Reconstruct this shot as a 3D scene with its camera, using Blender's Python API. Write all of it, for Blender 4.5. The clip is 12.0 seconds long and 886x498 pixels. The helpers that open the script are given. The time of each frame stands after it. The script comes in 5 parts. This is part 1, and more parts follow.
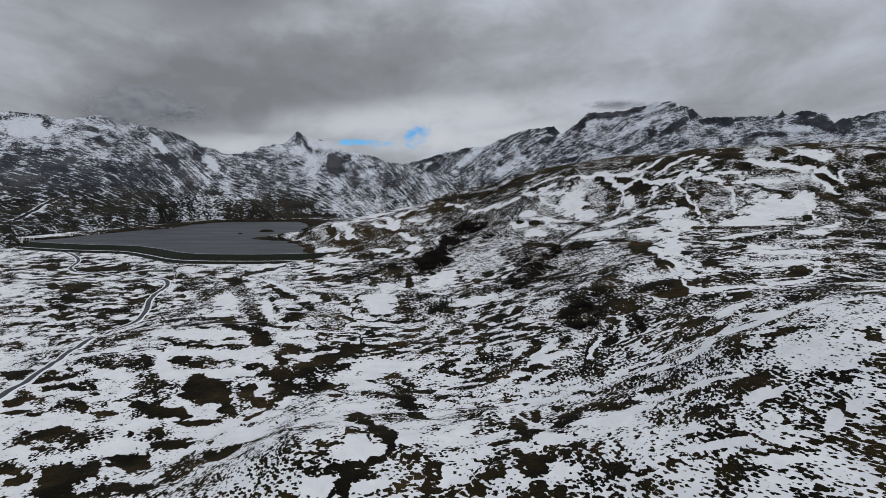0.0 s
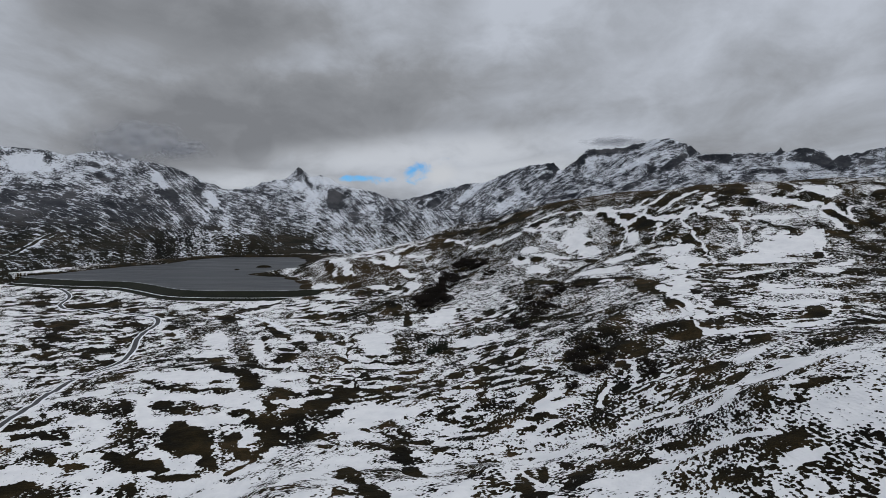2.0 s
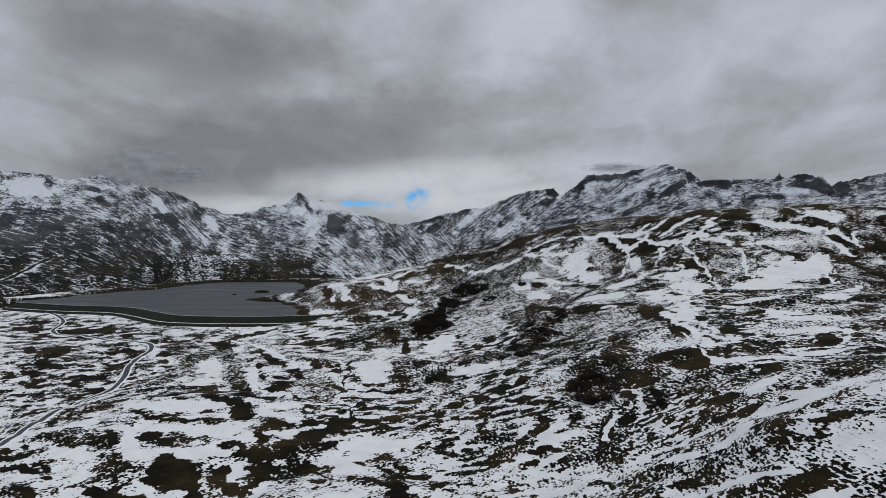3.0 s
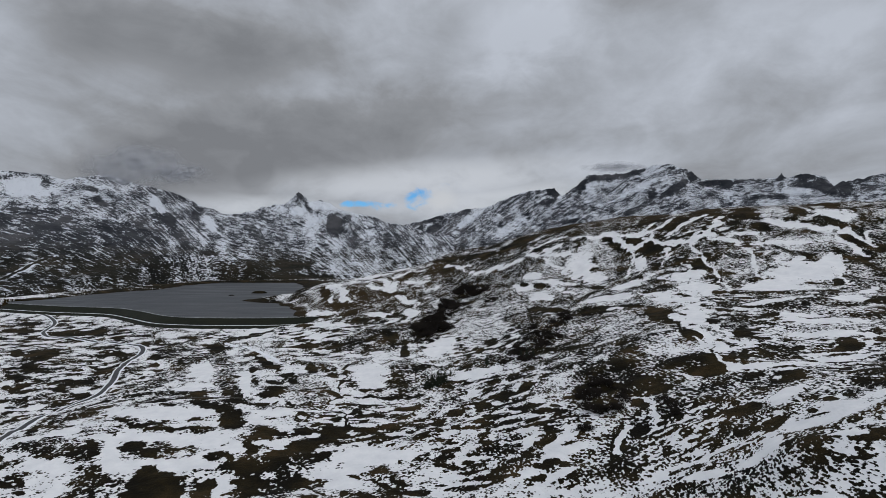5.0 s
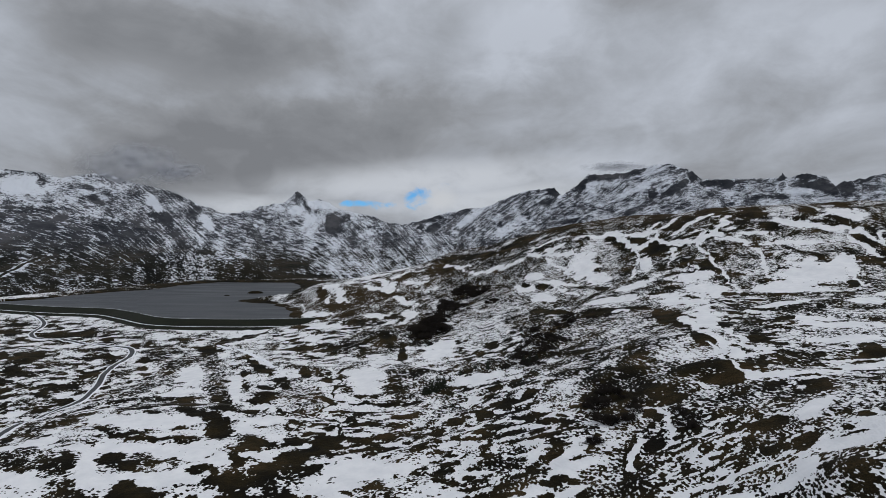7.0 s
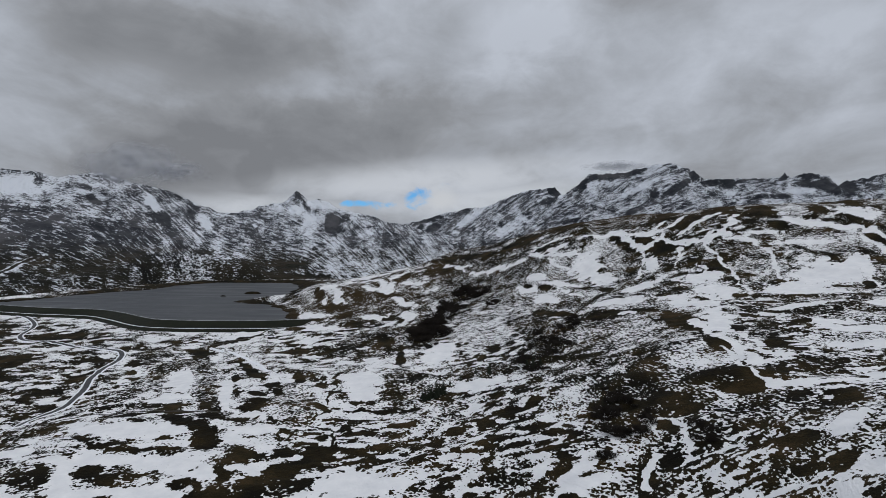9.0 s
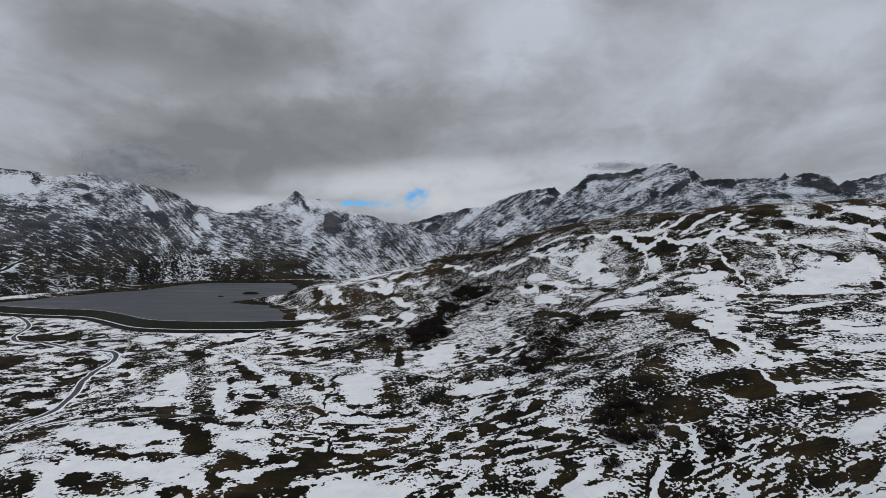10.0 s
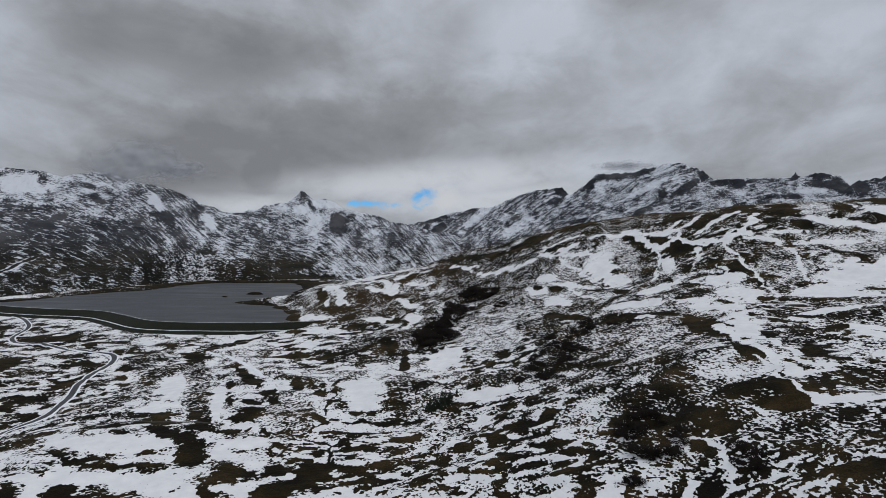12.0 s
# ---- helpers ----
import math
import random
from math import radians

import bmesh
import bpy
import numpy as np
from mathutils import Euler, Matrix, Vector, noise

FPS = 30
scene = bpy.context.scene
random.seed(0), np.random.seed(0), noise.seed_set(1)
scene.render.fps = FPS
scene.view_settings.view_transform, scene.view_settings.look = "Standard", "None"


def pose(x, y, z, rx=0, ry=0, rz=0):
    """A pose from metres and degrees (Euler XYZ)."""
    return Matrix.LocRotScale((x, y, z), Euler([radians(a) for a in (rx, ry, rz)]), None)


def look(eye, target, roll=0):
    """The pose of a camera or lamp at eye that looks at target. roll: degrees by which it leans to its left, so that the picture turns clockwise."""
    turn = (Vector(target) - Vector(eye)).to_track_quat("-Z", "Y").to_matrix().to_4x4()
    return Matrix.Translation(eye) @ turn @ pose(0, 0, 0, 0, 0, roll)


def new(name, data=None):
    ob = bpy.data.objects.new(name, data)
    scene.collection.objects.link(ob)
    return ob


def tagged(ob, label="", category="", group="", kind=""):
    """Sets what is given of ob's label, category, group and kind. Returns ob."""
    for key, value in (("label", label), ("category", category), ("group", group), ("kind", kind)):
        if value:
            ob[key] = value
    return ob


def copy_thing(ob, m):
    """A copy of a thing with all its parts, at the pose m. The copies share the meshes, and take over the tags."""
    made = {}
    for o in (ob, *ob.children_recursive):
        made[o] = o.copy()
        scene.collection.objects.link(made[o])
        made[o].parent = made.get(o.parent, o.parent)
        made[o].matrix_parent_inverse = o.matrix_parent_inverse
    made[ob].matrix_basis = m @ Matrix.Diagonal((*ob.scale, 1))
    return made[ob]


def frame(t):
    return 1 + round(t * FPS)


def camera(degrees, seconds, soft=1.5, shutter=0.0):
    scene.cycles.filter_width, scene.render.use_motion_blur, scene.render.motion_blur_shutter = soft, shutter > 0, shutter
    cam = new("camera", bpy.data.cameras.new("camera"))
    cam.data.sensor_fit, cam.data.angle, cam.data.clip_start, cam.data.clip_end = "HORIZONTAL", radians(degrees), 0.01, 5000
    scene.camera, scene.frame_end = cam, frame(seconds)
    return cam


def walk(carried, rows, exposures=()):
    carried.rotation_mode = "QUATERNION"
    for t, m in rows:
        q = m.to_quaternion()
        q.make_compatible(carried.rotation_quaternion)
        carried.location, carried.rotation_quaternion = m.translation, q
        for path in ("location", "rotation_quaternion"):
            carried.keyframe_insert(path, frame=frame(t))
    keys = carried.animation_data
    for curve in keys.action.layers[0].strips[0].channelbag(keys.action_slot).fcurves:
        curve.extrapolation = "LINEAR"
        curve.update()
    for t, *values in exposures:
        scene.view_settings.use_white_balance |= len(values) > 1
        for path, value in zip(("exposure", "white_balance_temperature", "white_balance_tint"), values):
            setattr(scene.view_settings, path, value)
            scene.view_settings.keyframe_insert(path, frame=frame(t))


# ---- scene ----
cam = camera(73.0, 12.0, soft=0.6)
PATH = [
    (0, (-0.346, -0.157, 95.728), (-0.348, 1.833, 95.529), -0.1),
    (0.5, (-0.007, 4.547, 95.76), (-0.009, 6.539, 95.586), -0.1),
    (1, (0.17, 9.31, 95.748), (0.167, 11.305, 95.602), -0.0),
    (1.5, (0.291, 14.231, 95.741), (0.288, 16.227, 95.623), -0.0),
    (2, (0.531, 19.347, 95.779), (0.528, 21.346, 95.698), 0.0),
    (2.5, (0.878, 24.243, 95.651), (0.875, 26.243, 95.617), 0.0),
    (3, (1.189, 29.17, 95.49), (1.186, 31.17, 95.493), 0.1),
    (5, (1.415, 49.213, 94.97), (1.411, 51.213, 94.974), 0.1),
    (5.5, (1.449, 54.649, 94.906), (1.445, 56.649, 94.909), 0.2),
    (6, (1.447, 59.937, 94.888), (1.443, 61.937, 94.891), 0.2),
    (6.5, (1.498, 65.196, 94.902), (1.495, 67.196, 94.905), 0.2),
    (7, (1.479, 70.403, 94.901), (1.477, 72.403, 94.904), 0.2),
    (9, (2.032, 90.851, 94.593), (2.029, 92.851, 94.596), 0.2),
    (9.5, (1.948, 95.945, 94.5), (1.946, 97.945, 94.502), 0.2),
    (10, (1.866, 100.934, 94.364), (1.865, 102.934, 94.367), 0.2),
    (10.5, (1.834, 105.831, 94.223), (1.833, 107.831, 94.226), 0.3),
    (11, (1.772, 110.729, 94.084), (1.772, 112.729, 94.087), 0.3),
    (11.5, (1.697, 115.526, 93.989), (1.682, 117.526, 93.992), 0.3),
    (12, (1.509, 120.2, 94.006), (1.486, 122.199, 94.01), 0.3),
]
walk(cam, [(t, look(eye, target, roll)) for t, eye, target, roll in PATH])

# ---- world and light ----
SUN_TURN, SUN_UP = 118.0, 42.0      # compass turn from +y towards +x, height, degrees


def link(nt, a, b):
    nt.links.new(a, b)


def node(nt, kind):
    return nt.nodes.new(kind)


def math_node(nt, op, a, b=None, clamp=False):
    n = nt.nodes.new("ShaderNodeMath")
    n.operation, n.use_clamp = op, clamp
    for i, v in enumerate((a, b)):
        if v is None:
            continue
        if isinstance(v, (int, float)):
            n.inputs[i].default_value = v
        else:
            nt.links.new(v, n.inputs[i])
    return n.outputs[0]


def ramp(nt, value, stops, mode="LINEAR"):
    n = nt.nodes.new("ShaderNodeValToRGB")
    n.color_ramp.interpolation = mode
    el = n.color_ramp.elements
    while len(el) < len(stops):
        el.new(0.5)
    for e, (p, c) in zip(el, stops):
        e.position = p
        e.color = (*c, 1) if len(c) == 3 else c
    nt.links.new(value, n.inputs[0])
    return n.outputs[0]


def smooth(nt, value, lo, hi, a=0.0, b=1.0):
    n = nt.nodes.new("ShaderNodeMapRange")
    n.interpolation_type = "SMOOTHSTEP"
    for i, v in enumerate((value, lo, hi, a, b)):
        if isinstance(v, (int, float)):
            n.inputs[i].default_value = v
        else:
            nt.links.new(v, n.inputs[i])
    return n.outputs[0]


def mix(nt, fac, a, b, blend="MIX"):
    n = nt.nodes.new("ShaderNodeMix")
    n.data_type, n.blend_type = "RGBA", blend
    for sock, v in ((n.inputs[0], fac), (n.inputs[6], a), (n.inputs[7], b)):
        if isinstance(v, (int, float)):
            sock.default_value = v
        elif isinstance(v, tuple):
            sock.default_value = (*v, 1) if len(v) == 3 else v
        else:
            nt.links.new(v, sock)
    return n.outputs[2]


def noise_node(nt, vec, scale, detail=3.0, rough=0.55, distortion=0.0):
    n = nt.nodes.new("ShaderNodeTexNoise")
    n.inputs["Scale"].default_value = scale
    n.inputs["Detail"].default_value = detail
    n.inputs["Roughness"].default_value = rough
    n.inputs["Distortion"].default_value = distortion
    nt.links.new(vec, n.inputs["Vector"])
    return n.outputs["Fac"]


def scaled(nt, vec, s):
    n = nt.nodes.new("ShaderNodeMapping")
    n.inputs["Scale"].default_value = s
    nt.links.new(vec, n.inputs["Vector"])
    return n.outputs[0]


def make_world():
    w = bpy.data.worlds.new("overcast_sky")
    scene.world = w
    w.use_nodes = True
    nt = w.node_tree
    nt.nodes.clear()
    out = node(nt, "ShaderNodeOutputWorld")
    bg = node(nt, "ShaderNodeBackground")
    sky = node(nt, "ShaderNodeTexSky")
    sky.sky_type, sky.sun_disc = "NISHITA", False
    sky.sun_elevation, sky.sun_rotation = radians(SUN_UP), radians(SUN_TURN)
    sky.altitude = 2000
    tc = node(nt, "ShaderNodeTexCoord")
    sep = node(nt, "ShaderNodeSeparateXYZ")
    link(nt, tc.outputs["Generated"], sep.inputs[0])
    x, y, z = sep.outputs
    # a cloud deck seen from below: directions are carried out to a flat layer overhead
    up = math_node(nt, "ADD", math_node(nt, "MAXIMUM", z, 0.0), 0.20)
    comb = node(nt, "ShaderNodeCombineXYZ")
    link(nt, math_node(nt, "DIVIDE", x, up), comb.inputs[0])
    link(nt, math_node(nt, "DIVIDE", y, up), comb.inputs[1])
    deck = scaled(nt, comb.outputs[0], (0.62, 0.36, 1))
    big = noise_node(nt, deck, 0.9, 4, 0.5, 0.6)
    small = noise_node(nt, deck, 3.2, 6, 0.56, 0.4)
    puffs = noise_node(nt, scaled(nt, tc.outputs["Generated"], (1, 1, 1.7)), 9.0, 7, 0.6, 0.3)
    az = math_node(nt, "DIVIDE", x, math_node(nt, "MAXIMUM", y, 0.05))
    ahead = smooth(nt, y, 0.1, 0.4)

    def bank(a0, z0, wide, tall, tilt):
        """a soft cloud mass ahead: bearing, lift, half width, half height, slant"""
        u = math_node(nt, "DIVIDE", math_node(nt, "SUBTRACT", az, a0), wide)
        v = math_node(nt, "SUBTRACT", z, z0)
        v = math_node(nt, "ADD", v, math_node(nt, "MULTIPLY", math_node(nt, "SUBTRACT", az, a0), tilt))
        v = math_node(nt, "ADD", v, math_node(nt, "MULTIPLY", math_node(nt, "SUBTRACT", puffs, 0.5), 0.9 * tall))
        v = math_node(nt, "DIVIDE", v, tall)
        r = math_node(nt, "SQRT", math_node(nt, "ADD", math_node(nt, "MULTIPLY", u, u), math_node(nt, "MULTIPLY", v, v)))
        return math_node(nt, "MULTIPLY", smooth(nt, r, 0.25, 1.25, 1.0, 0.0), ahead)

    tone = math_node(nt, "ADD", math_node(nt, "MULTIPLY", big, 0.40), math_node(nt, "MULTIPLY", small, 0.38))
    tone = math_node(nt, "ADD", tone, math_node(nt, "MULTIPLY", puffs, 0.22))
    for k, mass in ((-0.15, bank(-0.26, 0.170, 0.42, 0.075, -0.15)), (-0.11, bank(-0.46, 0.31, 0.30, 0.055, 0.05)), (-0.14, bank(-0.315, 0.118, 0.035, 0.035, 0.0)),
                    (-0.12, bank(-0.52, 0.115, 0.14, 0.045, -0.1)), (-0.03, bank(0.22, 0.165, 0.40, 0.035, 0.0)), (-0.02, bank(0.02, 0.27, 0.20, 0.05, -0.1)),
                    (0.12, bank(0.15, 0.345, 0.14, 0.08, -0.3)), (0.08, bank(0.56, 0.30, 0.24, 0.09, 0.1)), (0.05, bank(-0.51, 0.235, 0.10, 0.055, 0.0)), (-0.05, bank(-0.45, 0.2, 0.4, 0.2, 0.0)), (0.05, bank(0.35, 0.22, 0.2, 0.05, 0.0))):
        tone = math_node(nt, "ADD", tone, math_node(nt, "MULTIPLY", mass, k))
    cloud = ramp(nt, tone, [(0.28, (0.198, 0.208, 0.226)), (0.40, (0.268, 0.281, 0.305)), (0.49, (0.355, 0.380, 0.424)), (0.60, (0.475, 0.512, 0.580))])
    # brighter towards the zenith, as under any closed cloud
    lift = smooth(nt, z, 0.30, 0.75, 1.0, 1.75)
    n = node(nt, "ShaderNodeVectorMath")
    n.operation = "SCALE"
    link(nt, cloud, n.inputs[0])
    link(nt, lift, n.inputs["Scale"])
    # a bright strip of thin cloud low over the valley head
    glow = math_node(nt, "MAXIMUM", bank(-0.03, 0.118, 0.30, 0.034, -0.07), math_node(nt, "MAXIMUM", bank(-0.30, 0.068, 0.17, 0.022, 0.0), bank(0.09, 0.085, 0.24, 0.03, -0.1)))
    glow = math_node(nt, "MULTIPLY", glow, smooth(nt, puffs, 0.32, 0.62, 0.5, 1.0))
    thin = mix(nt, math_node(nt, "MULTIPLY", glow, 0.85), n.outputs[0], (0.55, 0.58, 0.63))
    # gaps that show the blue beyond
    skyc = node(nt, "ShaderNodeVectorMath")
    skyc.operation = "SCALE"
    link(nt, sky.outputs[0], skyc.inputs[0])
    skyc.inputs["Scale"].default_value = 0.10
    blue = mix(nt, 1.0, skyc.outputs[0], (0.36, 0.74, 1.12), "MULTIPLY")
    gap = math_node(nt, "MAXIMUM", bank(-0.046, 0.084, 0.030, 0.022, -0.25), bank(-0.150, 0.076, 0.042, 0.008, 0.0))
    gap = math_node(nt, "MAXIMUM", gap, math_node(nt, "MULTIPLY", bank(-0.10, 0.072, 0.09, 0.012, 0.0), 0.45))
    shreds = noise_node(nt, scaled(nt, tc.outputs["Generated"], (1, 1, 1.6)), 26.0, 5, 0.6, 0.5)
    gap = smooth(nt, math_node(nt, "ADD", gap, math_node(nt, "MULTIPLY", math_node(nt, "SUBTRACT", shreds, 0.5), 2.4)), 0.35, 1.1)
    gap = math_node(nt, "MULTIPLY", gap, smooth(nt, bank(-0.10, 0.08, 0.15, 0.05, 0.0), 0.05, 0.3))
    puff = math_node(nt, "MULTIPLY", bank(-0.005, 0.085, 0.03, 0.02, 0.0), 0.8)
    colour = mix(nt, puff, mix(nt, gap, thin, blue), (0.56, 0.58, 0.61))
    link(nt, colour, bg.inputs[0])
    bg.inputs[1].default_value = 1.0
    link(nt, bg.outputs[0], out.inputs[0])


make_world()
sun = new("sun", bpy.data.lights.new("sun", "SUN"))
sun.data.energy, sun.data.angle, sun.data.color = 0.7, radians(25), (1.0, 0.97, 0.93)
a, e = radians(SUN_TURN), radians(SUN_UP)
sun.matrix_world = look((0, 0, 0), (-math.sin(a) * math.cos(e), -math.cos(a) * math.cos(e), -math.sin(e)))


# ---- materials ----
def blank(name):
    m = bpy.data.materials.new(name)
    m.use_nodes = True
    nt = m.node_tree
    return m, nt, nt.nodes["Principled BSDF"], node(nt, "ShaderNodeNewGeometry")


def bump(nt, b, height, strength, distance):
    n = node(nt, "ShaderNodeBump")
    n.inputs["Strength"].default_value, n.inputs["Distance"].default_value = strength, distance
    link(nt, height, n.inputs["Height"])
    link(nt, n.outputs[0], b.inputs["Normal"])


def attribute(nt, name):
    n = node(nt, "ShaderNodeAttribute")
    n.attribute_name = name
    return n.outputs["Fac"]


def make_meadow():
    m, nt, b, g = blank("snowy_meadow")
    p = g.outputs["Position"]
    # tussocks and cattle steps: drawn out along the contour lines
    steps = noise_node(nt, scaled(nt, p, (0.20, 0.20, 1.9)), 1.0, 4, 0.6, 0.4)
    wob = node(nt, "ShaderNodeTexNoise")
    wob.inputs["Scale"].default_value, wob.inputs["Detail"].default_value = 0.6, 1.0
    link(nt, p, wob.inputs["Vector"])
    shift = node(nt, "ShaderNodeVectorMath")
    shift.operation = "MULTIPLY_ADD"
    shift.inputs[1].default_value = (1.1, 1.1, 0.5)
    link(nt, wob.outputs["Color"], shift.inputs[0])
    link(nt, p, shift.inputs[2])
    cells = node(nt, "ShaderNodeTexVoronoi")
    cells.feature = "F1"
    cells.inputs["Scale"].default_value = 1.0
    link(nt, scaled(nt, shift.outputs[0], (0.55, 0.55, 1.35)), cells.inputs["Vector"])
    tuft = math_node(nt, "SUBTRACT", 1.06, cells.outputs["Distance"])
    fine = math_node(nt, "ADD", math_node(nt, "MULTIPLY", math_node(nt, "SUBTRACT", steps, 0.5), 4.0),
                     math_node(nt, "MULTIPLY", math_node(nt, "SUBTRACT", tuft, 0.5), 1.9))
    total = math_node(nt, "ADD", attribute(nt, "bare"), math_node(nt, "MULTIPLY", fine, attribute(nt, "grain")))
    open_ = smooth(nt, total, -0.05, 0.05)
    hue = noise_node(nt, p, 0.035, 4, 0.6)
    grain = noise_node(nt, p, 1.7, 4, 0.7)
    grass = ramp(nt, math_node(nt, "ADD", math_node(nt, "MULTIPLY", hue, 0.6), math_node(nt, "MULTIPLY", grain, 0.4)),
                 [(0.33, (0.004, 0.0038, 0.0032)), (0.45, (0.0085, 0.0073, 0.0045)), (0.54, (0.021, 0.0160, 0.0072)), (0.66, (0.062, 0.040, 0.019))])
    snowtone = ramp(nt, noise_node(nt, p, 0.11, 4, 0.6), [(0.3, (0.70, 0.705, 0.72)), (0.7, (0.82, 0.818, 0.822))])
    # dry yellow-brown grass on the windswept brows
    straw = ramp(nt, grain, [(0.35, (0.016, 0.011, 0.006)), (0.65, (0.075, 0.050, 0.024))])
    grass = mix(nt, math_node(nt, "MULTIPLY", attribute(nt, "dry"), 0.75), grass, straw)
    link(nt, mix(nt, open_, snowtone, grass), b.inputs["Base Color"])
    b.inputs["Roughness"].default_value = 0.8
    b.inputs["Specular IOR Level"].default_value = 0.03
    h = math_node(nt, "ADD", math_node(nt, "MULTIPLY", fine, 0.35), math_node(nt, "MULTIPLY", math_node(nt, "MULTIPLY", grain, open_), 0.5))
    bump(nt, b, h, 0.6, 0.5)
    return m


def make_alp():
    """limestone, scree and thin snow of the mountains"""
    m, nt, b, g = blank("snowy_limestone")
    p = g.outputs["Position"]
    bare = attribute(nt, "bare")
    high = attribute(nt, "high")
    n1 = noise_node(nt, scaled(nt, p, (0.030, 0.030, 0.085)), 1.0, 6, 0.72, 0.4)
    n2 = noise_node(nt, scaled(nt, p, (0.13, 0.13, 0.26)), 1.0, 4, 0.7, 0.3)
    comb = node(nt, "ShaderNodeCombineXYZ")
    link(nt, math_node(nt, "MULTIPLY", attribute(nt, "bearing"), 0.9), comb.inputs[0])
    link(nt, math_node(nt, "MULTIPLY", attribute(nt, "across"), 5.2), comb.inputs[1])
    stripe = math_node(nt, "MULTIPLY", math_node(nt, "SUBTRACT", noise_node(nt, comb.outputs[0], 1.0, 6, 0.68, 0.6), 0.5), 3.6)
    bare = math_node(nt, "ADD", bare, math_node(nt, "MULTIPLY", stripe, attribute(nt, "gain")))
    total = math_node(nt, "ADD", bare, math_node(nt, "ADD", math_node(nt, "MULTIPLY", math_node(nt, "SUBTRACT", n1, 0.5), 1.6),
                                              math_node(nt, "MULTIPLY", math_node(nt, "SUBTRACT", n2, 0.5), 2.6)))
    open_ = smooth(nt, total, -0.10, 0.12)
    hue = noise_node(nt, p, 0.006, 5, 0.65)
    rock = ramp(nt, hue, [(0.35, (0.022, 0.024, 0.029)), (0.5, (0.045, 0.048, 0.055)), (0.65, (0.09, 0.09, 0.096))])
    turf = ramp(nt, hue, [(0.35, (0.010, 0.010, 0.009)), (0.5, (0.019, 0.0175, 0.013)), (0.65, (0.036, 0.030, 0.021))])
    dark = mix(nt, smooth(nt, math_node(nt, "ADD", high, math_node(nt, "MULTIPLY", math_node(nt, "SUBTRACT", n1, 0.5), 0.6)), 0.25, 0.6), turf, rock)
    link(nt, mix(nt, open_, (0.66, 0.69, 0.74), dark), b.inputs["Base Color"])
    b.inputs["Roughness"].default_value = 0.85
    b.inputs["Specular IOR Level"].default_value = 0.03
    bump(nt, b, math_node(nt, "ADD", n1, math_node(nt, "MULTIPLY", n2, 0.4)), 0.8, 9.0)
    return m


def make_plain(name, low, high_, scale, rough=0.8, relief=0.3, depth=0.1, spec=0.2):
    m, nt, b, g = blank(name)
    p = g.outputs["Position"]
    n1 = noise_node(nt, p, scale, 5, 0.65)
    n2 = noise_node(nt, p, scale * 9, 3, 0.6)
    t = math_node(nt, "ADD", math_node(nt, "MULTIPLY", n1, 0.65), math_node(nt, "MULTIPLY", n2, 0.35))
    link(nt, ramp(nt, t, [(0.33, low), (0.67, high_)]), b.inputs["Base Color"])
    b.inputs["Roughness"].default_value = rough
    b.inputs["Specular IOR Level"].default_value = spec
    bump(nt, b, t, relief, depth)
    return m


def make_water():
    m, nt, b, g = blank("lake_water")
    p = g.outputs["Position"]
    n1 = noise_node(nt, scaled(nt, p, (0.10, 0.35, 1)), 1.0, 4, 0.6)
    n2 = noise_node(nt, scaled(nt, p, (0.006, 0.02, 1)), 1.0, 3, 0.5, 0.4)
    link(nt, ramp(nt, n2, [(0.3, (0.026, 0.030, 0.035)), (0.7, (0.036, 0.041, 0.047))]), b.inputs["Base Color"])
    link(nt, smooth(nt, n2, 0.35, 0.65, 0.38, 0.5), b.inputs["Roughness"])
    b.inputs["IOR"].default_value = 1.33
    bump(nt, b, n1, 0.35, 0.5)
    return m


MEADOW = make_meadow()
ALP = make_alp()
WATER = make_water()
ASPHALT = make_plain("old_asphalt", (0.040, 0.041, 0.044), (0.075, 0.076, 0.080), 0.25, 0.75)
GRAVEL = make_plain("gravel", (0.022, 0.020, 0.017), (0.060, 0.054, 0.046), 0.4, 0.9)
DAM_TURF = make_plain("dam_turf", (0.005, 0.0068, 0.0035), (0.014, 0.0155, 0.007), 0.06, 0.9, 0.5, 0.4)
ROCK = make_plain("grey_boulder", (0.05, 0.05, 0.05), (0.14, 0.135, 0.13), 0.9, 0.9, 0.6, 0.2)
SNOW = make_plain("old_snow", (0.72, 0.74, 0.78), (0.86, 0.87, 0.89), 0.2, 0.7, 0.3, 0.3)
NEEDLES = make_plain("spruce_needles", (0.006, 0.009, 0.006), (0.020, 0.026, 0.014), 0.8, 0.8, 0.4, 0.1)
SCRUB = make_plain("bare_alder_twigs", (0.010, 0.008, 0.007), (0.030, 0.024, 0.019), 0.7, 0.9, 0.4, 0.1)
BARK = make_plain("bark", (0.020, 0.016, 0.012), (0.050, 0.040, 0.030), 2.0, 0.9, 0.5, 0.05)


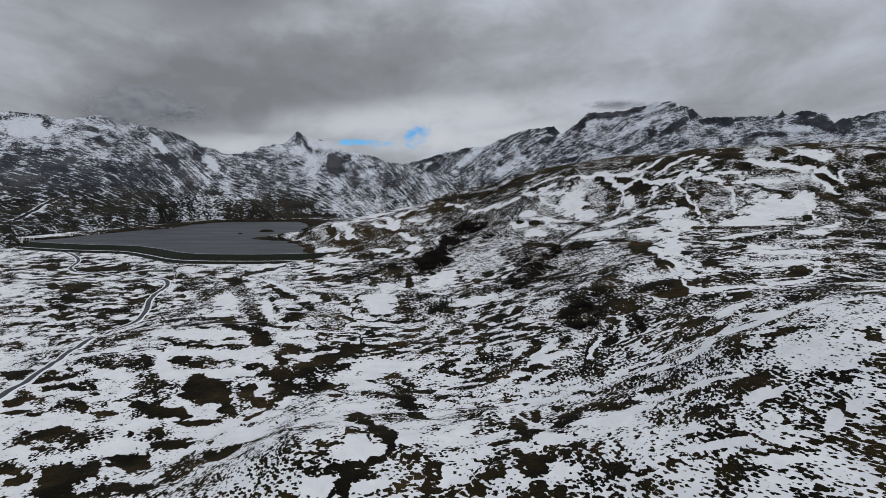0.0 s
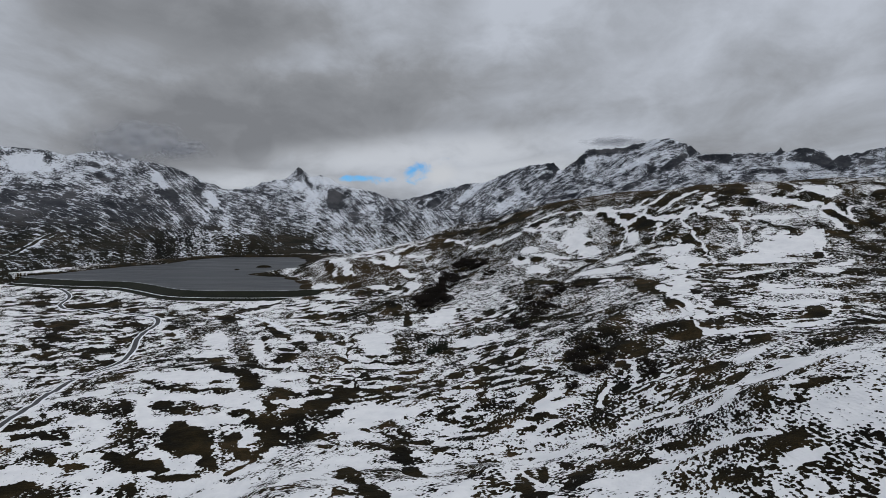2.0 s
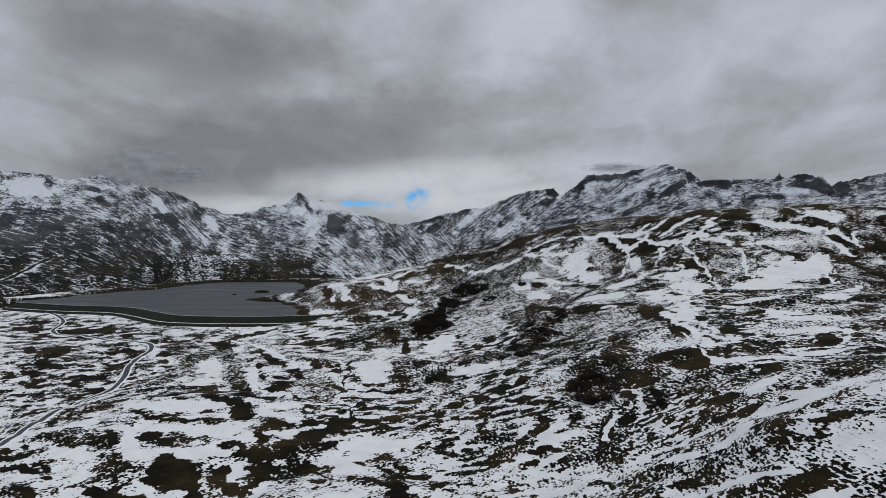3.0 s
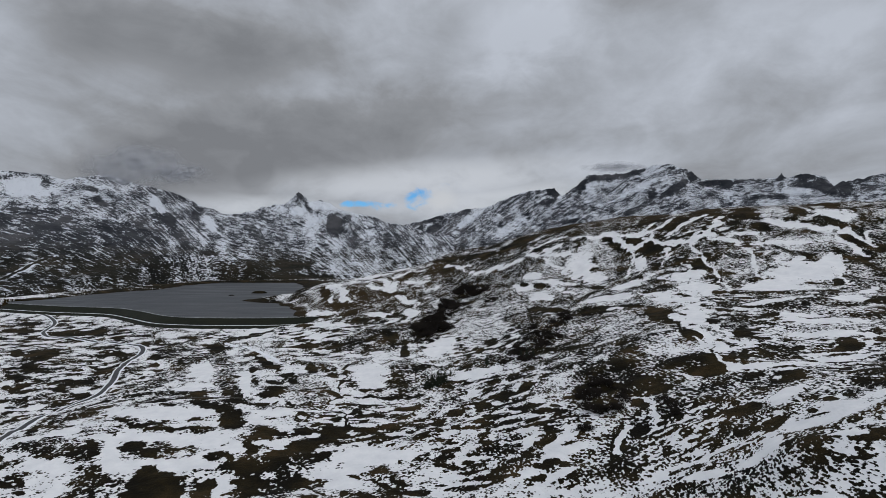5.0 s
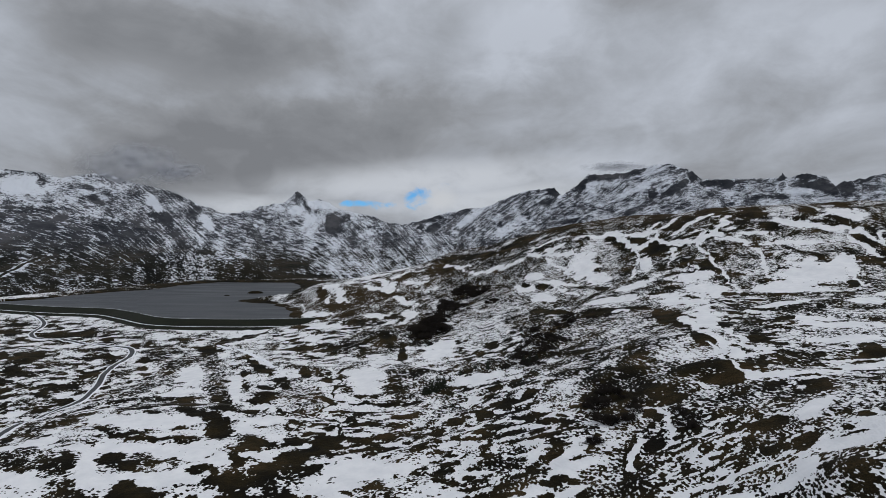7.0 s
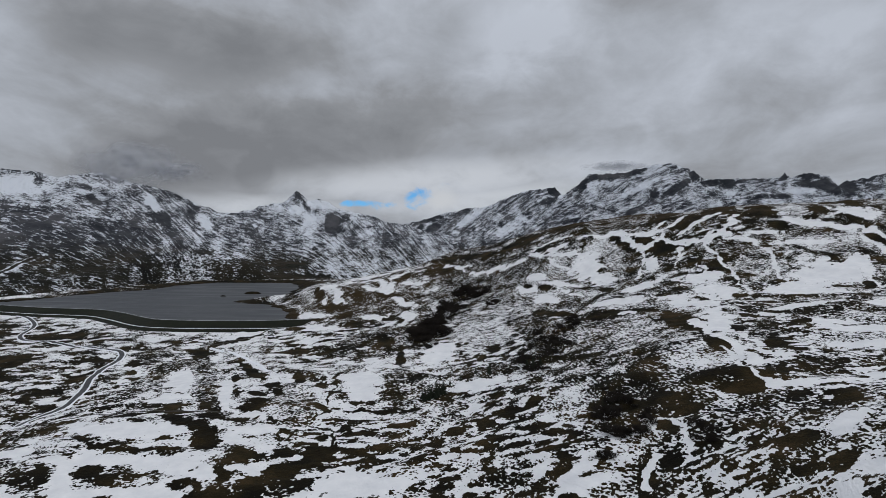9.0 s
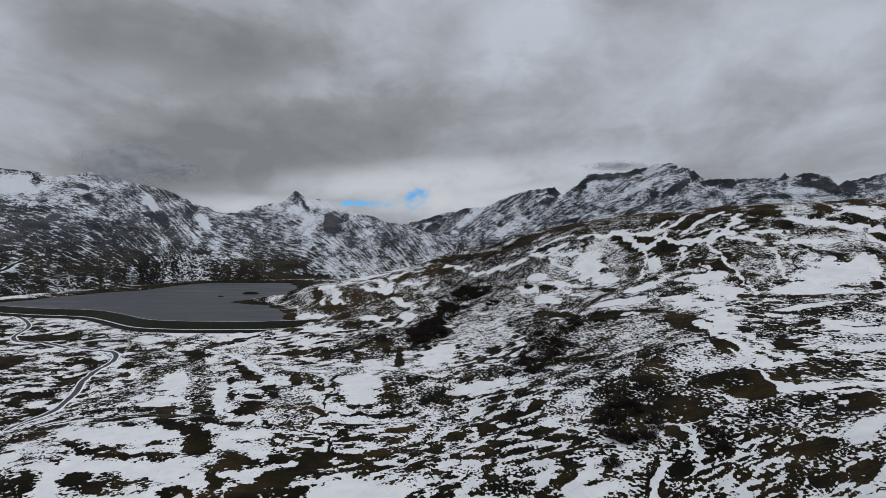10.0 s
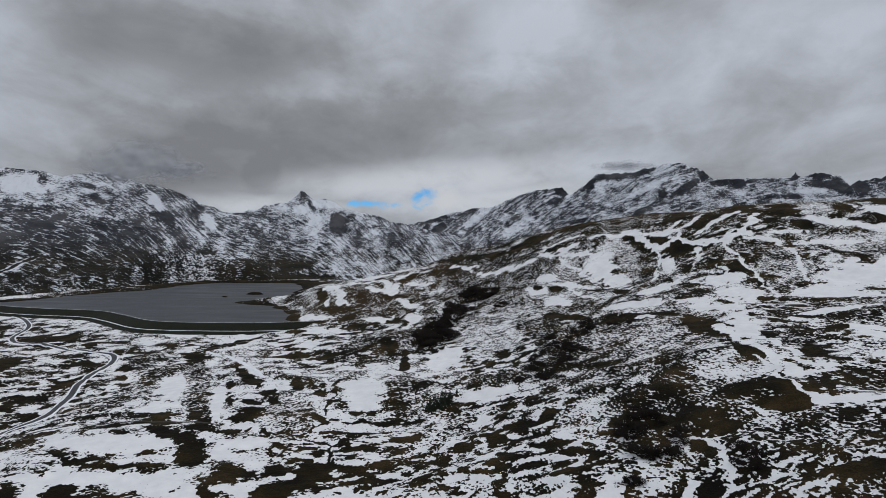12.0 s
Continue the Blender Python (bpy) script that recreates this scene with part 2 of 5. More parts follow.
# ---- relief of the land ----
def grid_noise(x, y, seed=0):
    """gradient noise, about -1 to 1"""
    xi, yi = np.floor(x).astype(np.int64), np.floor(y).astype(np.int64)
    xf, yf = x - xi, y - yi
    u, v = xf * xf * xf * (xf * (xf * 6 - 15) + 10), yf * yf * yf * (yf * (yf * 6 - 15) + 10)

    def corner(i, j):
        h = ((xi + i) * 374761393 + (yi + j) * 668265263 + seed * 974634777) & 0x7FFFFFFF
        h = ((h ^ (h >> 13)) * 1274126177) & 0x7FFFFFFF
        ang = ((h ^ (h >> 16)) & 0xFFFF) * (2 * math.pi / 65536)
        return np.cos(ang) * (xf - i) + np.sin(ang) * (yf - j)

    top = corner(0, 0) * (1 - u) + corner(1, 0) * u
    low = corner(0, 1) * (1 - u) + corner(1, 1) * u
    return 1.5 * (top * (1 - v) + low * v)


def fbm(x, y, size, octaves, seed=0, gain=0.5):
    total, amp = 0.0, 1.0
    for k in range(octaves):
        total = total + amp * grid_noise(x / size + 17.3 * k, y / size - 9.1 * k, seed + k)
        size, amp = size * 0.49, amp * gain
    return total


def ridged(x, y, size, octaves, seed=0, gain=0.55):
    total, amp, last = 0.0, 1.0, 1.0
    for k in range(octaves):
        r = (1 - np.abs(grid_noise(x / size + 7.7 * k, y / size + 3.9 * k, seed + k))) ** 2
        total = total + amp * r * last
        last = np.clip(r * 1.2, 0, 1)
        size, amp = size * 0.48, amp * gain
    return total


def step(a, b, v):
    u = np.clip((v - a) / (b - a), 0, 1)
    return u * u * (3 - 2 * u)


def along(x, y, pts):
    """distance to a line of points, and their third value carried along it"""
    best, val = np.full(np.shape(x), 1e9), np.zeros(np.shape(x))
    for p, q in zip(pts[:-1], pts[1:]):
        dx, dy = q[0] - p[0], q[1] - p[1]
        u = np.clip(((x - p[0]) * dx + (y - p[1]) * dy) / (dx * dx + dy * dy), 0, 1)
        d = np.hypot(x - p[0] - u * dx, y - p[1] - u * dy)
        near = d < best
        best = np.where(near, d, best)
        if len(p) > 2:
            val = np.where(near, p[2] + u * (q[2] - p[2]), val)
    return best, val


def inside(x, y, pts):
    """signed distance to a closed outline, negative inside"""
    d, _ = along(x, y, pts + pts[:1])
    odd = np.zeros(np.shape(x), bool)
    for p, q in zip(pts, pts[1:] + pts[:1]):
        cross = ((p[1] > y) != (q[1] > y)) & (x < (q[0] - p[0]) * (y - p[1]) / (q[1] - p[1] + 1e-12) + p[0])
        odd ^= cross
    return np.where(odd, -d, d)


def mound(x, y, cx, cy, h, rx, ry, rot):
    c, s = math.cos(radians(rot)), math.sin(radians(rot))
    u, v = (x - cx) * c + (y - cy) * s, -(x - cx) * s + (y - cy) * c
    return h * np.exp(-(u / rx) ** 2 - (v / ry) ** 2)


# crest of the long hill, and the shore of the reservoir
CREST = [(20, 1400, 40), (60, 1290, 70), (130, 1190, 104), (214, 1110, 130), (290, 1010, 149), (400, 935, 155), (560, 870, 158),
         (800, 800, 170), (1100, 700, 180)]
SHORE = [(-770, 1130), (-745, 1210), (-745, 1310), (-722, 1390), (-672, 1470), (-690, 1630), (-640, 1780), (-425, 1775), (-350, 1560), (-325, 1330),
         (-300, 1200), (-385, 1165), (-300, 1110), (-240, 1010), (-206, 890), (-290, 874), (-341, 877), (-392, 895), (-465, 961), (-523, 1010), (-626, 1034), (-716, 1071)]
DAM = [(-742, 1072), (-710, 1058), (-618, 1021), (-518, 994), (-455, 946), (-385, 881), (-338, 863), (-290, 859), (-237, 861), (-190, 874), (-160, 888)]
# swells and hollows of the land: place, rise, radius
NEAR_RELIEF = [
    (-45, 152, -0.7, 51), (45, 152, 4, 51), (87, 136, 4.9, 51), (124, 111, 2.1, 51), (-56, 198, 2.8, 63), (0, 204, 6.9, 63),
    (56, 198, 8.1, 63), (108, 178, 9.5, 63), (155, 146, 9.6, 63), (-193, 190, -2.7, 79), (-135, 230, -4.1, 79), (-70, 255, 5.8, 79),
    (0, 263, 3, 79), (70, 255, -7.7, 79), (135, 230, 19.2, 79), (193, 190, 26.7, 79), (-241, 245, -2.9, 99),
]
MIDDLE_RELIEF = [
    (-169, 295, -9.3, 99), (-87, 326, -3, 99), (0, 336, -4.7, 99), (87, 326, 4.2, 99), (169, 295, 9.6, 99), (241, 245, 24.1, 99),
    (-302, 314, 3.5, 124), (-211, 376, 6.5, 124), (0, 428, -7.7, 124), (109, 415, 15, 124), (211, 376, 4.4, 124), (302, 314, 14, 124),
    (-377, 400, -14.8, 150), (-264, 478, -5.8, 150), (-136, 526, 6.1, 150), (0, 542, -10.9, 150), (136, 526, 12.6, 150),
]
FAR_RELIEF = [
    (264, 478, 14.6, 150), (377, 400, 17.4, 150), (-472, 508, 3.4, 150), (-330, 604, -2.3, 150), (-170, 665, -5.1, 150), (0, 685, -4.8, 150),
    (170, 665, 13.3, 150), (330, 604, 11.5, 150), (472, 508, 19.5, 150), (-213, 838, 1.1, 150), (0, 864, -4.1, 150), (213, 838, -12.3, 150),
    (413, 763, 2.9, 150), (590, 642, 1.1, 150), (-737, 810, 2.6, 150), (-266, 1056, 3, 150), (266, 1056, 0.6, 150),
]
# steeper knolls
KNOLLS = [(-61, 232, 7, 30), (19, 260, 4, 17), (-97, 505, 3, 25), (-112, 604, 3, 30), (-96, 947, 6, 75), (-231, 1081, 5, 80), (153, 467, 5, 38), (-30, 569, 5, 36),
          (-168, 248, 3, 28), (-214, 398, 3, 28), (160, 400, 4, 24), (118, 237, 3, 15), (-59, 732, 6, 46), (-147, 1010, 4, 62)]


def micro(x, y):
    """small humps of the pasture"""
    return fbm(x + 0.3 * y, y, 30, 2, 33)


def land(x, y):
    """height of the ground"""
    reach_ = y + 0.42 * np.minimum(0, x + 200)
    b = -20 + 24 * step(880, 1150, reach_)
    d, c = along(x, y, CREST)
    z = b + (c - b) / (1 + (d / 250) ** 3)
    for cx, cy, rise, radius in NEAR_RELIEF + MIDDLE_RELIEF + FAR_RELIEF + KNOLLS:
        z = z + mound(x, y, cx, cy, rise, radius, radius, 0)
    near = 1 - step(1500, 2600, y)
    z = z + (2.2 * fbm(x, y, 90, 2, 3) + 1.5 * micro(x, y) + 0.5 * fbm(x, y, 13, 3, 11)) * near
    # fill at the foot of the dam
    d, _ = along(x, y, DAM)
    z = np.maximum(z, -8.0 - 0.09 * np.maximum(d - 24, 0))
    # the lake bed and its banks
    s = inside(x, y, SHORE) + 9 * fbm(x, y, 60, 3, 21)
    z = np.where(s < 0, np.minimum(z, np.maximum(s * 0.25, -8)), np.maximum(z, np.minimum(s * 0.09, 2.5) + 0.3 - 200 * (reach_ < 905)))
    # natural banks rise gently from the water
    z = np.where((s >= 0) & (s < 110) & (reach_ > 930), np.minimum(z, 0.7 + 0.16 * s + 0.003 * s * s), z)
    z = z + 3.2 * np.exp(-(((x + 404) / 22) ** 2 + ((y - 1362) / 14) ** 2) ** 2) * 4 + 2.6 * np.exp(-(((x + 440) / 9) ** 2 + ((y - 1290) / 6) ** 2) ** 2) * 4
    return z


def link_grid(name, x, y, z, material, layers):
    """one mesh from rows and columns of heights, with value layers for its material"""
    n, m = x.shape
    me = bpy.data.meshes.new(name)
    me.vertices.add(n * m)
    me.vertices.foreach_set("co", np.stack([x, y, z], -1).astype(np.float32).ravel())
    i = np.arange(n * m).reshape(n, m)
    quads = np.stack([i[:-1, :-1], i[:-1, 1:], i[1:, 1:], i[1:, :-1]], -1).reshape(-1, 4)
    k = len(quads)
    me.loops.add(k * 4)
    me.loops.foreach_set("vertex_index", quads.ravel().astype(np.int32))
    me.polygons.add(k)
    me.polygons.foreach_set("loop_start", np.arange(0, 4 * k, 4, dtype=np.int32))
    me.polygons.foreach_set("use_smooth", np.ones(k, bool))
    for key, value in layers.items():
        me.attributes.new(key, "FLOAT", "POINT").data.foreach_set("value", np.asarray(value, np.float32).ravel())
    me.update()
    me.materials.append(material)
    return new(name, me)


def fan(turns, reach, cx=0.0, cy=-30.0):
    """plan positions on rays from one point; turns in degrees from +y towards +x"""
    t, r = np.meshgrid(np.radians(turns), reach)
    return cx + r * np.sin(t), cy + r * np.cos(t)


def slope_of(x, y, z):
    """steepness, and the lean towards +x and towards +y, of rows and columns of heights"""
    xr, xc = np.gradient(x)
    yr, yc = np.gradient(y)
    zr, zc = np.gradient(z)
    det = xr * yc - xc * yr
    det = np.where(np.abs(det) < 1e-9, 1e-9, det)
    gx, gy = (zr * yc - zc * yr) / det, (xr * zc - xc * zr) / det
    return np.hypot(gx, gy), gx, gy


# where turf lies open and where snow lies deep: place, half length, half width, turn of each patch;
# streaked ground adds the run of its streaks, their length, width and mean openness
STREAKED_GROUND_A = [
    (33, 415, 142, 48, -89, -12, 12, 7.7, -0.15), (-50, 432, 56, 42, -54, 1, 13, 5.5, -0.1), (-146, 751, 126, 56, -63, 2, 19, 12.4, -0.1),
    (113, 304, 57, 30, 88, 4, 6, 3.4, 0.15), (222, 423, 103, 44, 56, -4, 12, 5.8, -0.1), (-345, 595, 223, 71, -53, 13, 14, 12.4, -0.05),
    (-522, 835, 208, 89, -36, -9, 25, 17, 0), (-117, 918, 177, 75, -72, 37, 18, 13, 0.1), (284, 821, 153, 60, -62, -12, 15, 7.5, 0.25),
    (93, 912, 195, 54, -61, -25, 19, 6.7, 0.3),
]
STREAKED_GROUND_B = [
    (38, 658, 107, 50, -71, 6, 10, 7.7, 0.05), (224, 568, 84, 47, 74, -53, 15, 9.2, -0.1), (60, 174, 10, 6.2, -37, -38, 5, 2, 0.1),
    (-164, 442, 5.9, 3.8, -54, 1, 10, 7.2, 0),
]
STREAKED_GROUND = STREAKED_GROUND_A + STREAKED_GROUND_B
THIN_TUSSOCKS_A = [
    (200, 858, 38, 26, -75), (158, 838, 44, 21, 88), (416, 801, 28, 23, -85), (-230, 768, 83, 31, -75), (77, 763, 44, 25, -87),
    (404, 723, 48, 27, -30), (35, 705, 47, 28, 75), (44, 669, 45, 25, 75), (150, 561, 45, 22, 73), (282, 509, 29, 13.8, -25),
    (147, 452, 17.7, 15.1, 51), (246, 450, 35, 22, 4), (72, 435, 18.8, 13.2, 78), (-65, 367, 8.8, 3.8, 36), (-193, 357, 7.6, 3.1, 8),
    (28, 312, 14.9, 9.4, -3), (-67, 304, 43, 24, 87), (122, 230, 6.5, 3.7, 69),
]
THIN_TUSSOCKS_B = [
    (128, 209, 17.4, 9.5, 74), (9, 204, 4.8, 3.7, -62), (136, 198, 15.2, 7.7, 62), (66, 185, 12.4, 8.1, 87), (83, 168, 2.5, 1.5, 4),
]
THIN_TUSSOCKS = THIN_TUSSOCKS_A + THIN_TUSSOCKS_B
TUSSOCKS_A = [
    (-230, 1078, 50, 15, -64), (-48, 999, 44, 28, 80), (-138, 977, 36, 17.6, -69), (76, 895, 39, 27, -34), (133, 860, 42, 19.2, -43),
    (106, 827, 103, 78, -71), (-223, 827, 36, 17.9, 89), (212, 807, 42, 16.6, 79), (-218, 733, 25, 16.7, -65), (319, 691, 33, 26, 73),
    (-243, 629, 52, 18.6, 80), (399, 627, 15.7, 8.7, 50), (160, 595, 78, 57, 81), (-195, 587, 111, 13, -69), (-109, 546, 22, 11, -70),
    (-253, 529, 27, 8.1, 78), (-12, 521, 29, 17.1, -84), (3, 470, 18.1, 11.4, 89),
]
TUSSOCKS_B = [
    (219, 418, 15.9, 12.2, 10), (-232, 391, 19.1, 8, -33), (15, 383, 9.2, 6.2, -21), (45, 377, 7.8, 3.6, -56), (35, 371, 13, 4.8, -35),
    (-165, 351, 12.9, 7.5, -26), (-65, 347, 11.3, 6.7, -14), (-167, 336, 21, 17.3, 82), (173, 318, 52, 10.3, 62), (-161, 288, 8.1, 5.1, -28),
    (-179, 253, 9.2, 4.1, -22), (94, 223, 13.8, 4.3, -57), (-89, 216, 27, 9.1, -63), (-62, 211, 26, 19.2, -38), (59, 200, 13, 11.8, -24),
    (78, 194, 9.9, 3.3, -51), (126, 175, 15.1, 7.3, 49), (98, 168, 10.3, 4, -12),
]
TUSSOCKS_C = [
    (70, 165, 9, 5.8, -31), (88, 152, 10.9, 3.7, -11), (105, 150, 7.9, 4.9, -4),
]
TUSSOCKS = TUSSOCKS_A + TUSSOCKS_B + TUSSOCKS_C
DENSE_TUSSOCKS_A = [
    (-239, 1075, 58, 15.2, -66), (47, 959, 173, 68, -72), (-121, 949, 142, 79, -59), (218, 931, 96, 41, 2), (-92, 918, 49, 22, -76),
    (174, 916, 26, 18.2, -51), (121, 886, 32, 18, -33), (296, 852, 62, 45, -7), (221, 788, 44, 11.6, 77), (155, 787, 31, 6.7, -77),
    (256, 781, 39, 12.8, 73), (-16, 767, 84, 19.7, -86), (287, 759, 19.8, 12.4, -77), (353, 746, 13.6, 10.3, 66), (397, 744, 34, 8.7, -27),
    (324, 740, 36, 21, -74), (491, 736, 38, 7.2, 54), (-189, 731, 22, 8.5, -72),
]
DENSE_TUSSOCKS_B = [
    (-87, 729, 52, 25, 79), (135, 723, 33, 13.7, -77), (-52, 722, 68, 37, 75), (-58, 722, 45, 22, -68), (-297, 697, 34, 12.8, -56),
    (-74, 676, 21, 15.4, 64), (-384, 660, 21, 12.2, -38), (-226, 655, 69, 10.5, -69), (-254, 654, 44, 18, -85), (294, 642, 13.8, 12.1, 48),
    (-21, 640, 13.8, 9.8, -58), (138, 628, 37, 16.3, -81), (-368, 622, 21, 8.6, -1), (383, 619, 26, 8.1, 50), (93, 618, 67, 23, -89),
    (-292, 614, 24, 9.1, -62), (-111, 600, 30, 9.4, -63), (-314, 594, 12.9, 6.8, -9),
]
DENSE_TUSSOCKS_C = [
    (378, 583, 24, 7.7, 39), (-246, 568, 38, 12.3, -68), (-30, 568, 38, 16.6, -88), (239, 561, 17, 12.9, -26), (41, 560, 24, 21, -35),
    (313, 536, 17.5, 6.4, 33), (-173, 534, 41, 7.5, -68), (274, 531, 19.5, 12.4, -43), (-34, 527, 23, 10.9, -86), (-308, 522, 18.7, 8.2, -35),
    (-333, 520, 17.4, 4.5, -46), (-95, 496, 25, 11.2, -64), (218, 491, 46, 9.4, 63), (-256, 464, 30, 15.2, -47), (-34, 453, 8.1, 5.7, -31),
    (-18, 432, 14.1, 7, 17), (227, 407, 18.2, 6.8, 55), (198, 406, 27, 13, 21),
]
DENSE_TUSSOCKS_D = [
    (-208, 392, 25, 10.4, -48), (-230, 391, 21, 9.1, -34), (-144, 391, 10.9, 4.2, -62), (-159, 387, 11, 6.4, -9), (129, 386, 16.9, 10.6, 88),
    (-76, 378, 14.5, 7.3, -74), (149, 363, 17.1, 7.7, 26), (28, 358, 18.3, 6.7, -31), (-80, 351, 10.7, 7.3, 31), (-173, 347, 16.1, 9.3, -7),
    (-76, 347, 23, 12.9, 27), (113, 344, 14.1, 7.1, 80), (147, 339, 24, 14.2, 28), (34, 338, 13, 6.9, -52), (-177, 334, 11.5, 9, 16),
    (87, 330, 23, 11.5, 74), (66, 328, 6.1, 5.1, 8), (-230, 327, 8.9, 4.7, -30),
]
DENSE_TUSSOCKS_E = [
    (-96, 323, 14.5, 8.4, 78), (63, 306, 22, 7.9, -39), (65, 305, 13, 8.5, -12), (127, 299, 18.1, 8.9, 41), (145, 295, 12.5, 5.4, 55),
    (96, 289, 9.7, 5, -7), (164, 287, 9.1, 3.3, 61), (113, 285, 11.8, 7, 46), (-194, 284, 21, 9.4, 5), (107, 266, 10.2, 7.8, 54),
    (83, 265, 11.5, 7.3, -11), (109, 246, 12.8, 5.2, 75), (18, 246, 31, 10.1, 87), (-111, 236, 23, 8.5, 90), (115, 222, 7, 4.6, 76),
    (112, 213, 10.2, 5.9, 8), (20, 201, 7.8, 6.2, 3), (-9, 199, 9.8, 7.2, 73),
]
DENSE_TUSSOCKS_F = [
    (-13, 193, 5.9, 3.3, 32), (110, 185, 10.6, 7.1, -28), (6, 184, 7.6, 3.5, -21), (118, 184, 7.2, 3.8, 78), (49, 183, 11.2, 8.7, -50),
    (16, 180, 7.3, 2.2, -21), (103, 174, 11.9, 3.3, -14), (41, 173, 5, 4, -84), (46, 170, 9.8, 3.8, -24), (115, 159, 3.8, 3.4, 83),
]
DENSE_TUSSOCKS = DENSE_TUSSOCKS_A + DENSE_TUSSOCKS_B + DENSE_TUSSOCKS_C + DENSE_TUSSOCKS_D + DENSE_TUSSOCKS_E + DENSE_TUSSOCKS_F
SNOW_FIELDS_A = [
    (-100, 1099, 5.3, 0.2, 6), (-184, 1021, 93, 5, -78), (-51, 909, 34, 6.8, -62), (-179, 906, 33, 18, -30), (-85, 853, 37, 11.2, -50),
    (-43, 836, 29, 10.1, -78), (118, 834, 22, 9.8, -66), (-155, 830, 44, 16.3, -27), (177, 822, 40, 17.1, 83), (104, 813, 19.1, 9, -58),
    (140, 797, 33, 5.1, -46), (-235, 795, 48, 22, 89), (182, 784, 22, 14.6, -75), (239, 772, 24, 7.5, 80), (466, 770, 27, 16.4, -60),
    (-148, 762, 27, 10.8, -68), (361, 761, 24, 6.1, -14), (117, 760, 22, 11.7, -62),
]
SNOW_FIELDS_B = [
    (333, 757, 18.7, 5, -44), (468, 754, 16.6, 13.2, -14), (385, 723, 33, 6.2, -19), (206, 710, 27, 9.9, 22), (258, 687, 23, 22, 78),
    (171, 671, 35, 10.8, -36), (1, 661, 27, 16.8, -90), (393, 658, 28, 14.1, 53), (358, 648, 39, 33, 42), (-7, 638, 30, 15.9, -81),
    (248, 637, 27, 18.6, -72), (210, 637, 17.7, 8.4, -54), (314, 609, 37, 25, -46), (215, 606, 28, 11.7, -57), (-220, 598, 54, 11.6, -68),
    (-63, 565, 42, 14.8, -78), (277, 551, 27, 7.3, 0), (-165, 550, 62, 5.3, -71),
]
SNOW_FIELDS_C = [
    (333, 539, 19, 9.7, 12), (-204, 537, 17.8, 15, -22), (204, 532, 48, 10.6, 69), (30, 525, 26, 13.1, -7), (266, 503, 26, 9.3, -13),
    (276, 479, 30, 11.3, -28), (-114, 461, 23, 8.6, -4), (-192, 457, 42, 14.8, -5), (-125, 449, 12.9, 5.6, -70), (248, 436, 24, 7.4, -25),
    (-237, 423, 9.4, 7.8, -17), (-248, 410, 16.7, 6.6, 16), (-171, 409, 35, 7.2, 5), (256, 408, 19, 2.2, 47), (-133, 403, 23, 8.3, -64),
    (-99, 399, 12.3, 4.6, 10), (-119, 393, 9.8, 6.1, -53), (-184, 383, 34, 4.7, -60),
]
SNOW_FIELDS_D = [
    (-42, 378, 26, 16.9, -6), (172, 375, 12, 4.4, 5), (-146, 370, 29, 7.6, 3), (-208, 366, 19.6, 7, -12), (-54, 361, 14.1, 5.4, 0),
    (60, 347, 8, 4.3, 13), (58, 336, 10.2, 3.5, 10), (-148, 326, 8.4, 4.2, -52), (161, 318, 7.4, 1.9, 49), (53, 315, 8.2, 3.7, 10),
    (150, 312, 13.6, 3.5, 47), (-129, 306, 8.2, 2.8, -12), (-43, 301, 16.1, 9.7, 85), (47, 281, 17.9, 4.3, -52), (-58, 274, 22, 6.7, 61),
    (-96, 273, 14.8, 10.6, -49), (147, 270, 11.2, 7.4, 76), (134, 268, 11.6, 7.7, -78),
]
SNOW_FIELDS_E = [
    (94, 267, 7.9, 3.8, -55), (118, 261, 9.3, 3.2, 53), (109, 256, 5.2, 2.9, 37), (127, 237, 5.9, 3.5, -65), (-15, 230, 12.7, 6.7, -84),
    (73, 224, 12.3, 3.6, -27), (59, 222, 12.4, 3.8, -19), (-34, 219, 10.5, 6.3, -84), (38, 210, 9.4, 6.5, -55), (-44, 195, 6.3, 4.1, -33),
    (106, 194, 5.7, 3.3, -29), (-24, 192, 7.5, 3.8, 6), (80, 175, 12.4, 2.8, -26), (120, 171, 2.9, 2.7, 47), (114, 169, 6.3, 3.2, 47),
    (95, 160, 11.2, 2.2, -13),
]
SNOW_FIELDS = SNOW_FIELDS_A + SNOW_FIELDS_B + SNOW_FIELDS_C + SNOW_FIELDS_D + SNOW_FIELDS_E
OPEN_TURF_A = [
    (-319, 1883, 47, 0.2, 10), (-414, 1654, 55, 16.1, -68), (-326, 1595, 170, 34, -70), (-768, 1181, 104, 13.3, 68), (-789, 1152, 42, 4.8, -18),
    (-119, 1143, 49, 8.8, -78), (-329, 1133, 18.5, 8.2, -32), (-302, 1112, 23, 8.9, -64), (15, 1073, 42, 18.5, -31), (-197, 1057, 78, 9, -77),
    (-59, 1028, 24, 11, 57), (1, 1023, 43, 28, -61), (59, 1022, 54, 14.5, -55), (191, 998, 50, 39, -71), (120, 995, 50, 26, 8),
    (-123, 965, 40, 7.6, -81), (-80, 957, 22, 12.4, -46), (-152, 933, 29, 14.2, -45),
]
